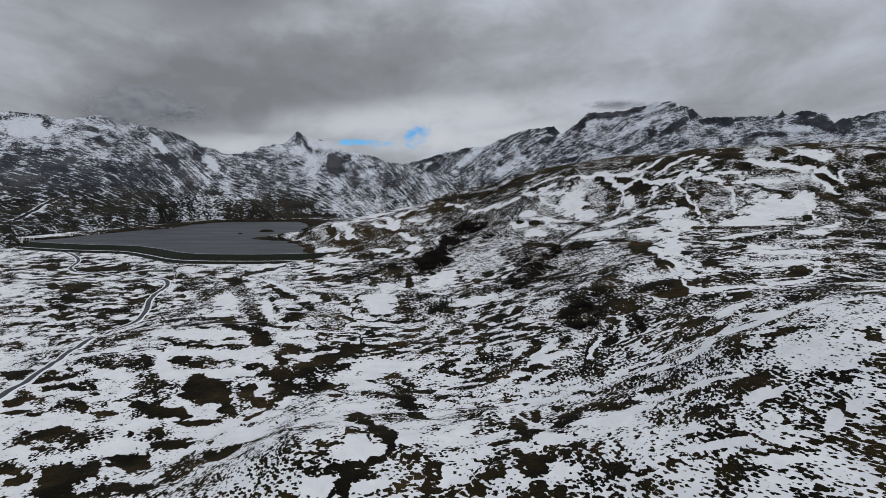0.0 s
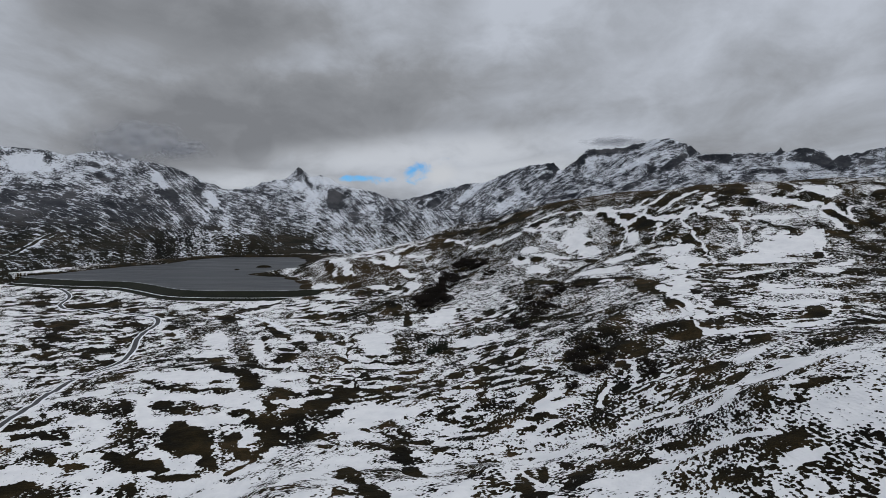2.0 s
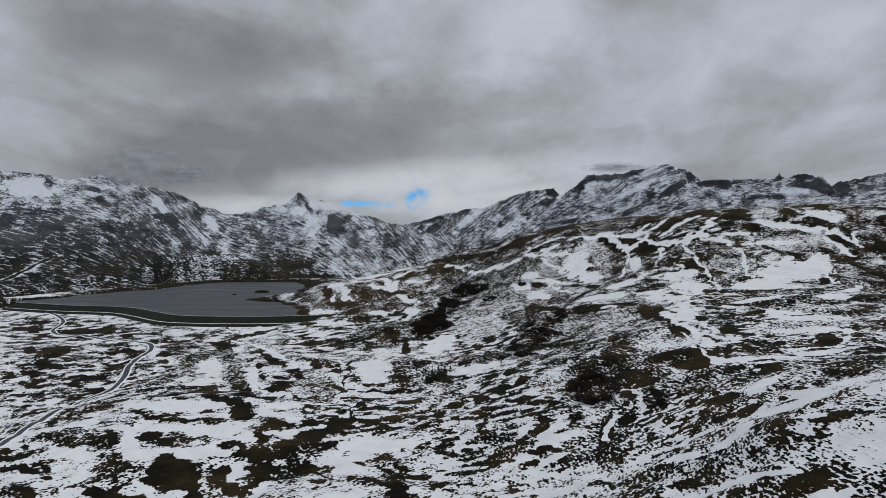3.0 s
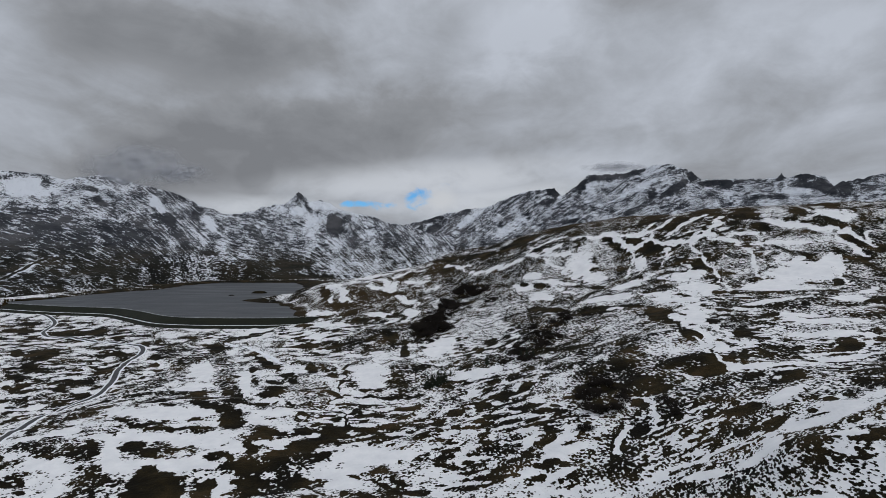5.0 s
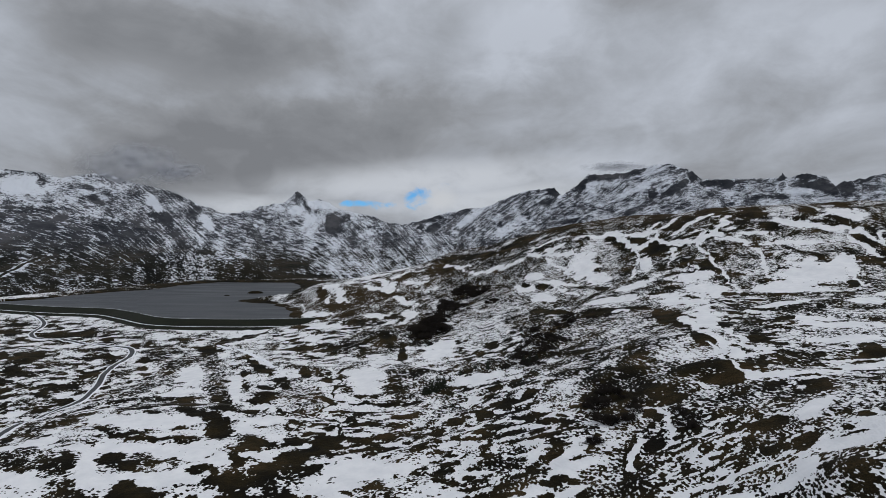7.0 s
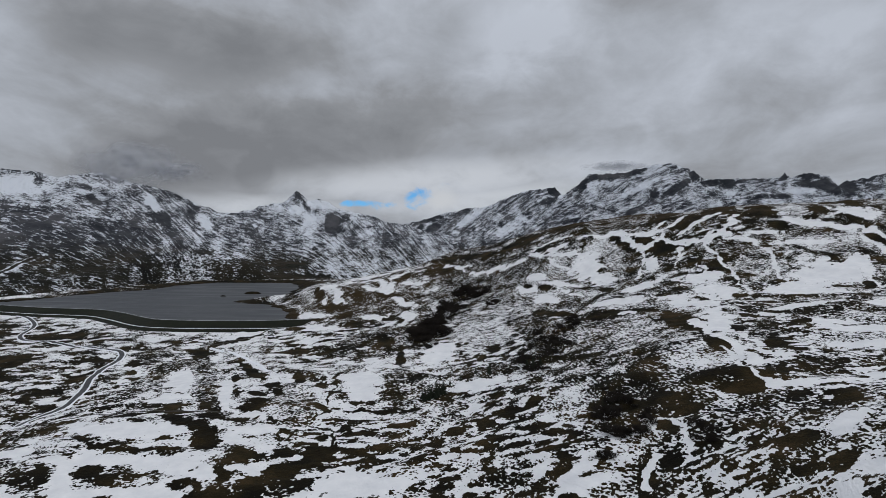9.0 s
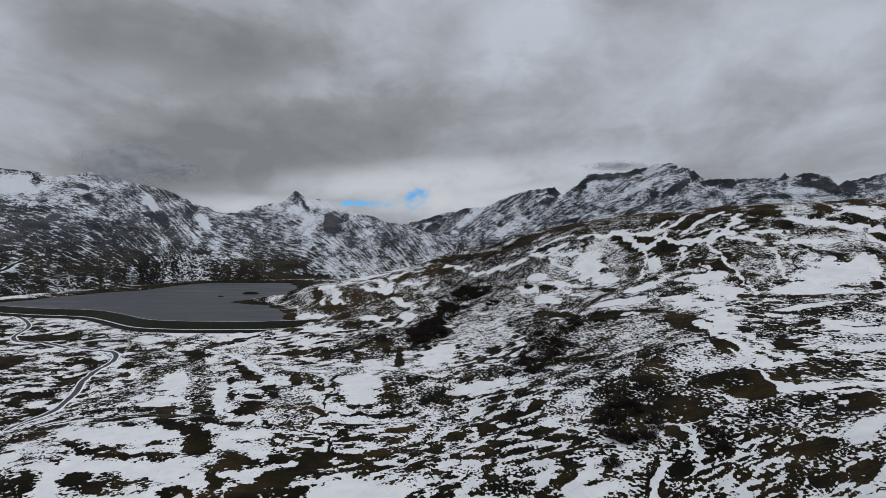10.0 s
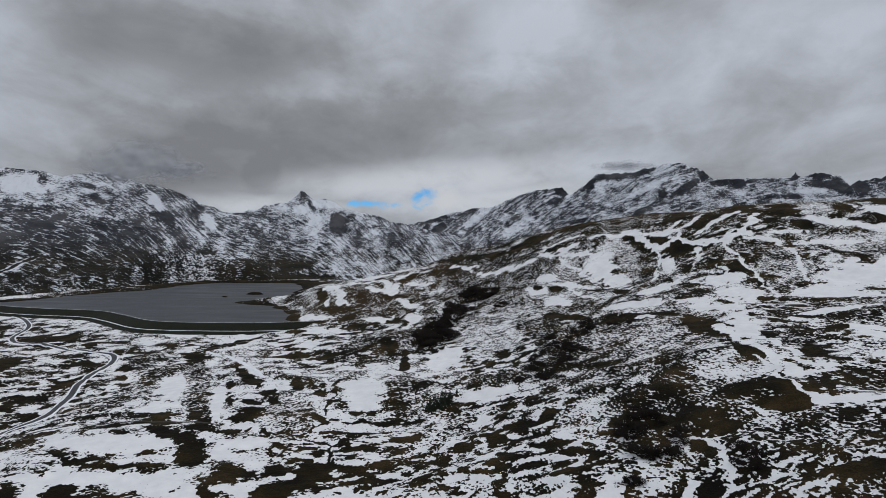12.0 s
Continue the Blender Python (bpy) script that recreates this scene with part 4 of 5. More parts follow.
# ---- mountains ----
def range_mesh(name, label, turns, reach, crests, foot, widths, relief, seed, snow, ragged, strata, apex, edge, ledges, tiers, runnels, stripes, dips, cliffs, tracks=()):
    """a mountain from its crest lines; every line has a width of its flank"""
    x, y = fan(turns, reach, 0, 60)
    wx, wy = x + 70 * fbm(x, y, 340, 3, seed + 60), y + 70 * fbm(x, y, 340, 3, seed + 70)
    z, away = np.full(x.shape, float(foot)), np.full(x.shape, 1e9)
    for line, w in zip(crests, widths):
        for seg in zip(line[:-1], line[1:]):
            d0, c0 = along(x, y, seg)
            d1, c1 = along(wx, wy, seg)
            k = np.exp(-d0 / 150)
            d, c = d1 * (1 - k) + d0 * k * 0.6, c1 * (1 - k) + c0 * k
            h = foot + (c - foot) * np.exp(-((d / w) ** 1.5)) * (1 - 0.22 * (1 - np.exp(-d0 / 80)))
            away = np.where(h > z, d0, away)
            z = np.maximum(z, h)
    z = foot + (z - foot) * edge(np.linspace(0, 1, x.shape[1]))[None, :] * step(-0.02, 0.16, np.linspace(0, 1, x.shape[0]))[:, None]
    rel = np.clip((z - foot) / 300, 0, 1.2)
    flank = rel ** 0.7 * (1 - 0.93 * np.exp(-away / 110))
    gully = ridged(x + 0.5 * y, y * 0.35, 210, 5, seed) - 0.9
    rocks = ridged(x, y, 150, 5, seed + 5) - 0.9
    z = z + flank * (relief * gully + 0.45 * relief * rocks + 0.6 * relief * fbm(x, y, 500, 3, seed + 8)) + ragged * np.clip(rel, 0, 1) * fbm(x, y, 70, 5, seed + 30, 0.6)
    # ledges: steps in the rock along the bedding
    bed = (z + strata * x) / 34.0 + 1.3 * fbm(x, y, 240, 5, seed + 40, 0.6)
    ledge = np.sin(2 * math.pi * bed)
    z = z + ledges * rel * ledge
    steep, gx, gy = slope_of(x, y, z)
    high = np.clip((z - foot) / 260, 0, 1)
    # ribs and runnels that fan out from the summit
    ax, ay = apex
    turn = np.arctan2(x - ax, ay + 900 - y) * 1500
    ribs = ridged(turn + 25 * fbm(x, y, 120, 3, seed + 96), np.hypot(x - ax, ay - y) * 0.14, 38, 4, seed + 97, 0.8) - 1.0
    bare = snow + 0.3 * np.clip(steep - 0.5, -0.5, 1.0) + 0.2 * fbm(x, y, 200, 5, seed + 90, 0.7) + tiers * ledge + runnels * ribs * step(0.15, 0.5, high)
    # snow stripes laid by bearing and lift as the camera sees them at mid-path
    u, v = np.degrees(np.arctan2(x, y - 60)), np.degrees(np.arctan2(z - 95, np.hypot(x, y - 60)))
    sway = 0.2 * fbm(u, v, 1.6, 3, seed + 66)
    gain = np.full(u.shape, 0.7)
    for cu, cv, ru, rv, strength, value in stripes:
        w = 1 - step(0.5, 1.4, ellipse(u, v, cu, cv, ru, rv, 0) + sway)
        bare = bare * (1 - w) + (value + 0.06 + 0.2 * np.clip(steep - 0.6, -0.4, 1.0) + 0.25 * fbm(u, v, 1.1, 4, seed + 88, 0.6)) * w
        gain = gain * (1 - w) + strength * w
    shore = inside(x, y, SHORE)
    gain = gain * step(30, 170, shore)
    # the stripes follow curves whose dip in the camera's view changes with the bearing
    ticks = np.linspace(-50, 50, 401)
    lean = np.tan(np.radians(np.interp(ticks, [q[0] for q in dips], [q[1] for q in dips])))
    fall = np.interp(u, ticks, np.cumsum(lean) * (ticks[1] - ticks[0]))
    across = v + 0.6 * sway - fall
    rim = 0.3 * fbm(u, v, 0.5, 3, seed + 77)
    for cu, cv, cw, ch, turn_, value in cliffs:
        w = 1 - step(0.5, 1.3, ellipse(u, v, cu, cv, cw, ch, turn_) + rim)
        bare = bare + 0.8 * value * w
    z = z + 8 * runnels * ribs * step(0.1, 0.4, high) * (1 - 0.9 * np.exp(-away / 110))
    z = z - (z + 30) * (1 - step(0, 130, shore))
    for track in tracks:
        d, _ = along(x, y, track)
        bare = bare + 1.4 * (1 - step(2, 6, d)) - 0.6 * (1 - step(2, 4, np.abs(d - 8)))
    ob = link_grid(name, x, y, z, ALP, {"bare": bare, "high": high, "gain": gain, "bearing": u, "across": across})
    return tagged(ob, label, "mountain", kind="structure")


def fade(a, b):
    """how a massif dies away sideways"""
    return lambda u: step(0, max(a, 1e-6), u) * (1 - step(1 - b, 1, u)) if b else step(0, max(a, 1e-6), u)


def at(bearing, height, dist):
    """a summit by its bearing (degrees from +y towards +x), height and distance from the camera's mid-path place, set
    to fit its view
    """
    return (dist * math.sin(radians(bearing)), 60 + dist * math.cos(radians(bearing)), height)


def crest(dist, *pts):
    return [at(bearing, height, dist + (more[0] if more else 0)) for bearing, height, *more in pts]


# bearing and lift are angles from the camera's mid-path place, fitted to its view
# striped ground: bearing, lift, half width, half height, strength of the stripes, openness; how the stripes dip, by bearing;
# cliffs and snow pans: bearing, lift, half width, half height, turn, openness
LEFT_STRIPES = [
    (-26.74, 1.98, 12.93, 4.34, 0.6, 0.1), (-33.59, 4.99, 6, 2.25, 0.3, -0.1), (-34.33, 0.71, 5.16, 2.23, 1, 0.4), (-33.59, -1.98, 6.75, 2.03, 1.3, 0.46), (-27.17, -0.19, 3.42, 2.4, 0.9, 0.42),
    (-23.19, 0.79, 2.06, 2.73, 0.7, 0.1), (-26.31, -2.37, 8.69, 1.07, 0.3, 0.32), (-18.47, -2.1, 3.4, 1.23, 0.5, 0.38),
]
LEFT_DIP = [(-36.5, -12), (-32.8, -18), (-30.9, -22), (-28.9, -30), (-26.7, -38), (-23.6, -46), (-21.8, -40), (-19, -15)]
LEFT_CLIFFS = [
    (-35.06, 4.9, 1.81, 0.71, 0, -0.7), (-32.06, 5.62, 1.55, 0.32, 0, -0.4), (-33.78, 5.15, 0.34, 0.45, 0, 0.8), (-30.68, 4.96, 0.52, 0.28, -20, 0.7), (-30.08, 4.02, 0.69, 0.33, -28, 0.8), (-32.45, 2.42, 0.5, 0.27, 0, 0.6),
    (-34.33, 2.01, 0.96, 0.18, 0, 0.5), (-24.99, 2.79, 0.71, 0.44, -20, 0.8), (-25.65, 3.84, 0.4, 0.97, 35, -0.8), (-21.57, 2.46, 0.93, 0.45, -45, -0.8), (-22.5, 1.45, 1.38, 0.5, -48, -0.4), (-23.87, 1.04, 0.41, 2.22, 35, 0.45),
    (-22.5, 3.29, 0.55, 0.4, -40, 0.5), (-21.57, -0.3, 0.75, 0.25, 0, 0.7), (-35.6, 6.09, 0.86, 0.18, 0, 0.5),
]
PEAK_STRIPES = [
    (-10.89, 1.64, 13.55, 4.78, 0.5, 0), (-18.47, 0.82, 3.89, 2.56, 0.4, 0.12), (-16.5, -1.5, 5.96, 1.24, 0.8, 0.45), (-7.74, -0.48, 4.78, 2.41, 0.65, 0), (-4.26, 0.05, 2.69, 2.7, 0.6, 0.12),
    (-11.67, 3.86, 3.63, 1.16, 0.3, -0.2),
]
PEAK_DIP = [(-20.9, -8), (-16, -14), (-13, -26), (-9.8, -38), (-5.6, -46), (-1.3, -46)]
PEAK_CLIFFS = [
    (-13.58, 5.14, 0.31, 0.37, 0, 0.6), (-12.81, 3.95, 0.26, 0.74, 30, 0.7), (-13.78, 3.62, 0.71, 0.37, 0, -0.7), (-11.26, 4.18, 1.25, 0.42, -8, -0.6), (-10.37, 2.29, 0.84, 1.06, 10, 0.9), (-8.48, 0.69, 0.63, 0.86, 25, 0.5),
    (-12.4, 2.16, 0.67, 0.95, 0, -0.5), (-17.69, 2.01, 0.59, 0.21, 10, -1), (-12.04, 0.05, 0.26, 0.16, 0, 0.7), (-19.53, 1.63, 0.38, 0.15, 0, 0.7), (-6.94, 1.66, 0.43, 0.32, 0, -0.6), (-9.22, 2.99, 0.53, 0.43, -40, 0.4),
    (-5.07, 0.86, 0.86, 0.75, -40, 0.4), (-7.74, 3.58, 1.06, 0.27, 0, -0.4), (-15, -2.56, 6.05, 0.26, 0, 0.9), (-13.99, -1.52, 1.02, 0.42, 0, 0.5),
]
RANGE_STRIPES = [
    (3.56, 2.21, 9.69, 3.78, 0.5, 0), (9.95, 3.77, 7.87, 3.19, 0.55, -0.05), (18.08, 5.18, 6.84, 2.57, 0.5, -0.12), (28.52, 4.79, 9.18, 2.14, 0.35, -0.1), (0.32, 0.59, 5.95, 1.41, 0.5, 0.12),
]
RANGE_DIP = [(-4.5, 34), (6.2, 33), (14.1, 28), (19, 26), (23.7, 14), (28.1, 4), (36.5, 6)]
RANGE_CLIFFS_WEST = [
    (-1.3, 3.02, 1.62, 0.32, 25, 0.7), (-1.03, 2.11, 0.76, 0.38, 20, 0.7), (1.68, 3.62, 0.86, 0.32, 20, 0.6), (2.48, 3.02, 1.89, 0.32, 35, -0.7), (10.37, 5.46, 0.63, 0.48, -30, 0.8), (9.85, 4.57, 0.84, 0.27, 20, 0.7),
    (12.81, 6.09, 0.62, 0.53, 40, 0.8), (15.35, 6.9, 1.91, 0.42, 3, 0.9), (17.59, 7.13, 0.98, 0.31, 10, 0.8), (21.19, 5.58, 1.6, 0.3, 32, 1), (19.29, 4.99, 0.48, 0.36, 20, 0.8), (17.59, 3.65, 1.28, 0.26, 25, 0.6),
    (22.59, 6.51, 0.46, 0.45, -30, 0.8), (23.96, 5.86, 0.81, 0.3, 0, 0.8), (25.3, 5.8, 0.53, 0.44, 0, 0.8),
]
RANGE_CLIFFS_EAST = [
    (26.39, 5.93, 0.52, 0.19, 0, 0.6), (29.43, 6.1, 0.25, 0.24, 0, 0.9), (27.68, 4.59, 0.59, 0.24, 20, 0.6), (31.16, 6.13, 0.63, 0.28, 0, 0.9), (31.95, 5.31, 1.56, 0.37, -8, 0.9), (32.72, 4.94, 0.69, 0.36, -30, 0.8),
    (33.85, 4.97, 0.52, 0.72, 20, 0.9), (35.32, 5.76, 1.08, 0.26, 15, 0.7), (29.35, 4.51, 0.57, 0.24, -20, 0.6), (19.05, 7.17, 1.16, 0.41, 10, -0.6), (14.59, 6.05, 1.27, 0.31, 0, -0.5), (6.25, 2.2, 1.6, 0.43, 35, -0.5),
    (11.52, 2.7, 2.08, 0.21, 10, 0.4), (18.08, 5.68, 1.95, 0.31, 25, -0.5), (30.16, 4.94, 2.02, 0.28, 0, -0.4),
]

range_mesh("mountain_left", "broad snow-dusted mountain flank with brown turf stripes below and rock above", np.linspace(-49, -14, 430), np.geomspace(1150, 4300, 400),
           [crest(3000, (-48.19, 418), (-41.41, 426), (-36.51, 416), (-34.36, 411), (-32.47, 394), (-29.70, 427), (-27.19, 387), (-24.56, 360), (-22.98, 327), (-21.26, 261), (-20.17, 181, -300), (-18.48, 76, -700), (-16.76, 17, -1000)),
            crest(2300, (-45.67, 233), (-39.85, 210), (-34.36, 208), (-29.70, 187), (-26.33, 165), (-23.21, 97, -200), (-21.35, 41, -500))],
           -12, [850, 460], 16, 101, 0.02, 2.5, 0.05, (-1500, 3300), fade(0, 0.12), 0.6, 0.05, 0.2, LEFT_STRIPES, LEFT_DIP, LEFT_CLIFFS,
           [[(-960, 1310), (-978, 1385), (-1008, 1465), (-1050, 1570), (-1068, 1630), (-1060, 1665)]])
range_mesh("mountain_peak", "grey snow-dusted limestone peak with a sharp tip behind the lake", np.linspace(-25, 1, 400), np.geomspace(1750, 4700, 380),
           [crest(4000, (-23.21, 314), (-20.64, 318), (-18.00, 329), (-16.02, 342), (-14.76, 398), (-14.20, 439), (-13.69, 473), (-13.18, 444), (-12.72, 412), (-11.68, 424), (-10.80, 403), (-9.86, 359), (-7.74, 331), (-6.41, 309), (-4.54, 242)),
            crest(3400, (-11.22, 293), (-10.38, 300), (-9.65, 275), (-8.54, 170, -300), (-7.74, 72, -700)), crest(3800, (-6.41, 291), (-4.10, 191, -300), (-2.11, 92, -700), (0.32, 8, -1000)),
            crest(3000, (-18.00, 224, 500), (-16.52, 125), (-16.02, 29, -500)), crest(4060, (-13.85, 475), (-13.49, 475))],
           -10, [1150, 330, 520, 600, 130], 22, 202, 0.0, 3, 0.1, (-940, 3900), fade(0.12, 0), 1.2, 0.08, 0.3, PEAK_STRIPES, PEAK_DIP, PEAK_CLIFFS)
range_mesh("mountain_range", "long rugged limestone range with snowy ledges and dark cliffs", np.linspace(-6, 45, 640), np.geomspace(2700, 4850, 260),
           [crest(4500, (-5.07, 260), (-1.30, 337), (0.32, 371), (2.49, 405), (3.84, 413), (6.25, 496), (7.85, 537), (10.38, 559), (11.22, 491), (12.46, 572), (13.59, 653), (16.61, 653), (19.07, 701), (20.79, 703),
                  (22.47, 649), (23.30, 587), (25.54, 582), (27.27, 575), (29.04, 574), (29.45, 602), (29.86, 563), (30.79, 595), (32.47, 572), (33.09, 504)),
            crest(4400, (33.09, 495), (33.69, 520), (35.16, 533), (36.51, 559), (38.95, 583), (42.66, 587)),
            crest(3900, (-1.30, 246), (2.49, 209), (6.25, 245), (11.53, 261), (16.61, 346), (22.84, 404), (30.19, 385), (36.51, 364), (40.86, 376))],
           0, [820, 820, 600], 34, 303, -0.05, 5, -0.35, (1700, 4600), fade(0.02, 0), 2.6, 0.2, 0.1, RANGE_STRIPES, RANGE_DIP, RANGE_CLIFFS_WEST + RANGE_CLIFFS_EAST)

# ---- lake, dam ----
def mesh_of(bm, name, material, parent=None, smooth_=False):
    me = bpy.data.meshes.new(name)
    bm.to_mesh(me)
    bm.free()
    if smooth_:
        me.polygons.foreach_set("use_smooth", np.ones(len(me.polygons), bool))
    me.materials.append(material)
    ob = new(name, me)
    ob.parent = parent
    return ob


def part(name, bm, material, parent, label=""):
    return tagged(mesh_of(bm, name, material, parent), label)


mid = (-480, 1330)
bm = bmesh.new()
bm.faces.new([bm.verts.new((px + (px - mid[0]) * 0.06, py + (py - mid[1]) * (0.015 if py < 1200 else 0.05), 0)) for px, py in reversed(SHORE)])
tagged(mesh_of(bm, "lake", WATER), "dark grey reservoir water with faint ripples", "lake", kind="structure")


def smooth_line(pts, gap):
    """points at even gaps along a rounded line"""
    out = []
    ext = [pts[0]] + list(pts) + [pts[-1]]
    for p0, p1, p2, p3 in zip(ext, ext[1:], ext[2:], ext[3:]):
        n = max(1, int(math.dist(p1, p2) / gap))
        for k in range(n):
            t = k / n
            out.append(tuple(0.5 * (2 * b + (c - a) * t + (2 * a - 5 * b + 4 * c - d) * t * t + (3 * b - a - 3 * c + d) * t ** 3)
                             for a, b, c, d in zip(p0, p1, p2, p3)))
    return np.array(out + [tuple(pts[-1])], float)


def sweep(line, profile):
    """a skin through one cross profile (offset to the left of the line, height) set along a line"""
    t = np.gradient(line[:, :2], axis=0)
    t /= np.linalg.norm(t, axis=1)[:, None]
    left = np.stack([-t[:, 1], t[:, 0]], 1)
    bm = bmesh.new()
    rows = []
    for p, l in zip(line, left):
        rows.append([bm.verts.new((p[0] + l[0] * o, p[1] + l[1] * o, h(p[0] + l[0] * o, p[1] + l[1] * o) if callable(h) else h)) for o, h in profile])
    for r0, r1 in zip(rows, rows[1:]):
        for k in range(len(profile) - 1):
            bm.faces.new((r0[k], r1[k], r1[k + 1], r0[k + 1]))
    bmesh.ops.recalc_face_normals(bm, faces=bm.faces)
    return bm


dam_line = smooth_line(DAM, 6)
dam = tagged(mesh_of(sweep(dam_line, [(14, -5), (3.0, 2.4), (2.4, 2.6), (-2.4, 2.6), (-3, 2.4), (-17, -4.6), (-18, -5.0), (-21.5, -5.0), (-22.5, -5.3), (-30, -9.5), (-36, -13)]), "dam", DAM_TURF),
             "long low earth dam with dark green grassy faces", "dam", kind="structure")
part("berm_path", sweep(dam_line, [(-18.8, -4.95), (-19.0, -4.75), (-20.8, -4.75), (-21.0, -5.0)]), SNOW, dam, "snow-covered path along the dam")
part("crest_path", sweep(dam_line, [(1.7, 2.55), (1.6, 2.75), (1.0, 2.75), (0.9, 2.55)]), SNOW, dam, "thin snow line on the dam crest")


# ---- road and tracks ----
ROAD = [(-256, 200), (-255, 270), (-254, 332), (-258, 368), (-272, 415), (-285, 462), (-287, 506), (-280, 532), (-284, 556), (-298, 592), (-312, 628), (-321, 660), (-325, 690), (-335, 718),
        (-347, 734), (-362, 742), (-388, 748), (-427, 771), (-470, 799), (-493, 806), (-512, 819), (-534, 848), (-546, 872), (-561, 911), (-583, 945), (-626, 990), (-676, 1022),
        (-740, 1044), (-820, 1070), (-910, 1105)]
FARM_TRACK = [(-275, 480), (-253, 494), (-230, 507), (-200, 501), (-166, 498), (-140, 492)]
SNOWY_PATH = [(-254, 748), (-237, 731), (-197, 686), (-173, 655), (-154, 623)]
DAM_TRACK = [(-344, 736), (-315, 738), (-298, 762), (-278, 776), (-255, 758), (-238, 774), (-224, 815), (-211, 862)]
HILL_TRACK = [(239, 550), (252, 556), (282, 561), (310, 556), (337, 564), (372, 570)]


def above(lift):
    return lambda px, py: float(land(np.array([px]), np.array([py]))[0]) + lift


def strip(name, line, width, material, label, lift=0.25, verge=True):
    pts = smooth_line(line, 5)
    w = width / 2
    prof = [(w + 0.5, above(-0.5)), (w, above(lift)), (0, above(lift + 0.06)), (-w, above(lift)), (-w - 0.5, above(-0.5))]
    ob = tagged(mesh_of(sweep(pts, prof), name, material, None, True), label, "road", kind="structure")
    if verge:
        for side in (1, -1):
            o = side * (w + 0.9)
            part("snow_verge", sweep(pts, [(o + 1.0 * side, above(-0.3)), (o + 0.3 * side, above(lift + 0.2)), (o - 0.6 * side, above(lift + 0.25)), (o - 0.9 * side, above(-0.2))]), SNOW, ob, "low snow bank beside the road")
    return ob


strip("road", ROAD, 4.4, ASPHALT, "narrow grey asphalt road winding through the snow")
strip("farm_track", FARM_TRACK, 1.9, GRAVEL, "narrow gravel farm track between snow patches", 0.2, False)
strip("snowy_path", SNOWY_PATH, 3.0, SNOW, "snow-covered path with trampled edges", 0.3, False)
strip("dam_track", DAM_TRACK, 2.0, GRAVEL, "gravel track leading to the dam", 0.2, False)
strip("hill_track", HILL_TRACK, 1.4, GRAVEL, "thin footpath across the snowy hillside", 0.15, False)


# ---- trees and scrub ----
def frustum(bm, a, b, ra, rb, sides=6):
    a, b = Vector(a), Vector(b)
    axis = (b - a).normalized()
    u = axis.orthogonal().normalized()
    v = axis.cross(u)
    rings = []
    for p, r in ((a, ra), (b, rb)):
        rings.append([bm.verts.new(p + r * (math.cos(k * 2 * math.pi / sides) * u + math.sin(k * 2 * math.pi / sides) * v)) for k in range(sides)])
    for k in range(sides):
        bm.faces.new((rings[0][k], rings[0][(k + 1) % sides], rings[1][(k + 1) % sides], rings[1][k]))
    bm.faces.new(rings[1])


def spruce(height, seed):
    rnd = random.Random(seed)
    tree = tagged(new("spruce_tree"), "small dark green spruce standing in the snow", "tree", "spruces in the valley")
    bm = bmesh.new()
    frustum(bm, (0, 0, -0.6), (0, 0, height * 0.97), height * 0.022, 0.02)
    part("trunk", bm, BARK, tree, "slim dark trunk")
    bm = bmesh.new()
    tiers = 17
    for k in range(tiers):
        f = k / tiers
        zc = height * (0.06 + 0.92 * f)
        reach_ = height * 0.26 * (1 - f) ** 0.85 + 0.12
        for b in range(16 - k // 2):
            an = rnd.uniform(0, 2 * math.pi)
            r = reach_ * rnd.uniform(0.7, 1.15)
            drop = r * rnd.uniform(0.18, 0.5)
            d, s = Vector((math.cos(an), math.sin(an), 0)), Vector((-math.sin(an), math.cos(an), 0))
            w = r * rnd.uniform(0.2, 0.34)
            root, tip = Vector((0, 0, zc)), d * r + Vector((0, 0, zc - drop))
            m1, m2 = d * r * 0.6 + s * w + Vector((0, 0, zc - drop * 0.75)), d * r * 0.6 - s * w + Vector((0, 0, zc - drop * 0.75))
            ridge_ = d * r * 0.55 + Vector((0, 0, zc - drop * 0.25))
            va, vb, vc, vd, ve = (bm.verts.new(p) for p in (root, m1, tip, m2, ridge_))
            for face in ((va, vb, ve), (vb, vc, ve), (vc, vd, ve), (vd, va, ve)):
                bm.faces.new(face)
    part("crown", bm, NEEDLES, tree, "dense drooping needle branches")
    return tree


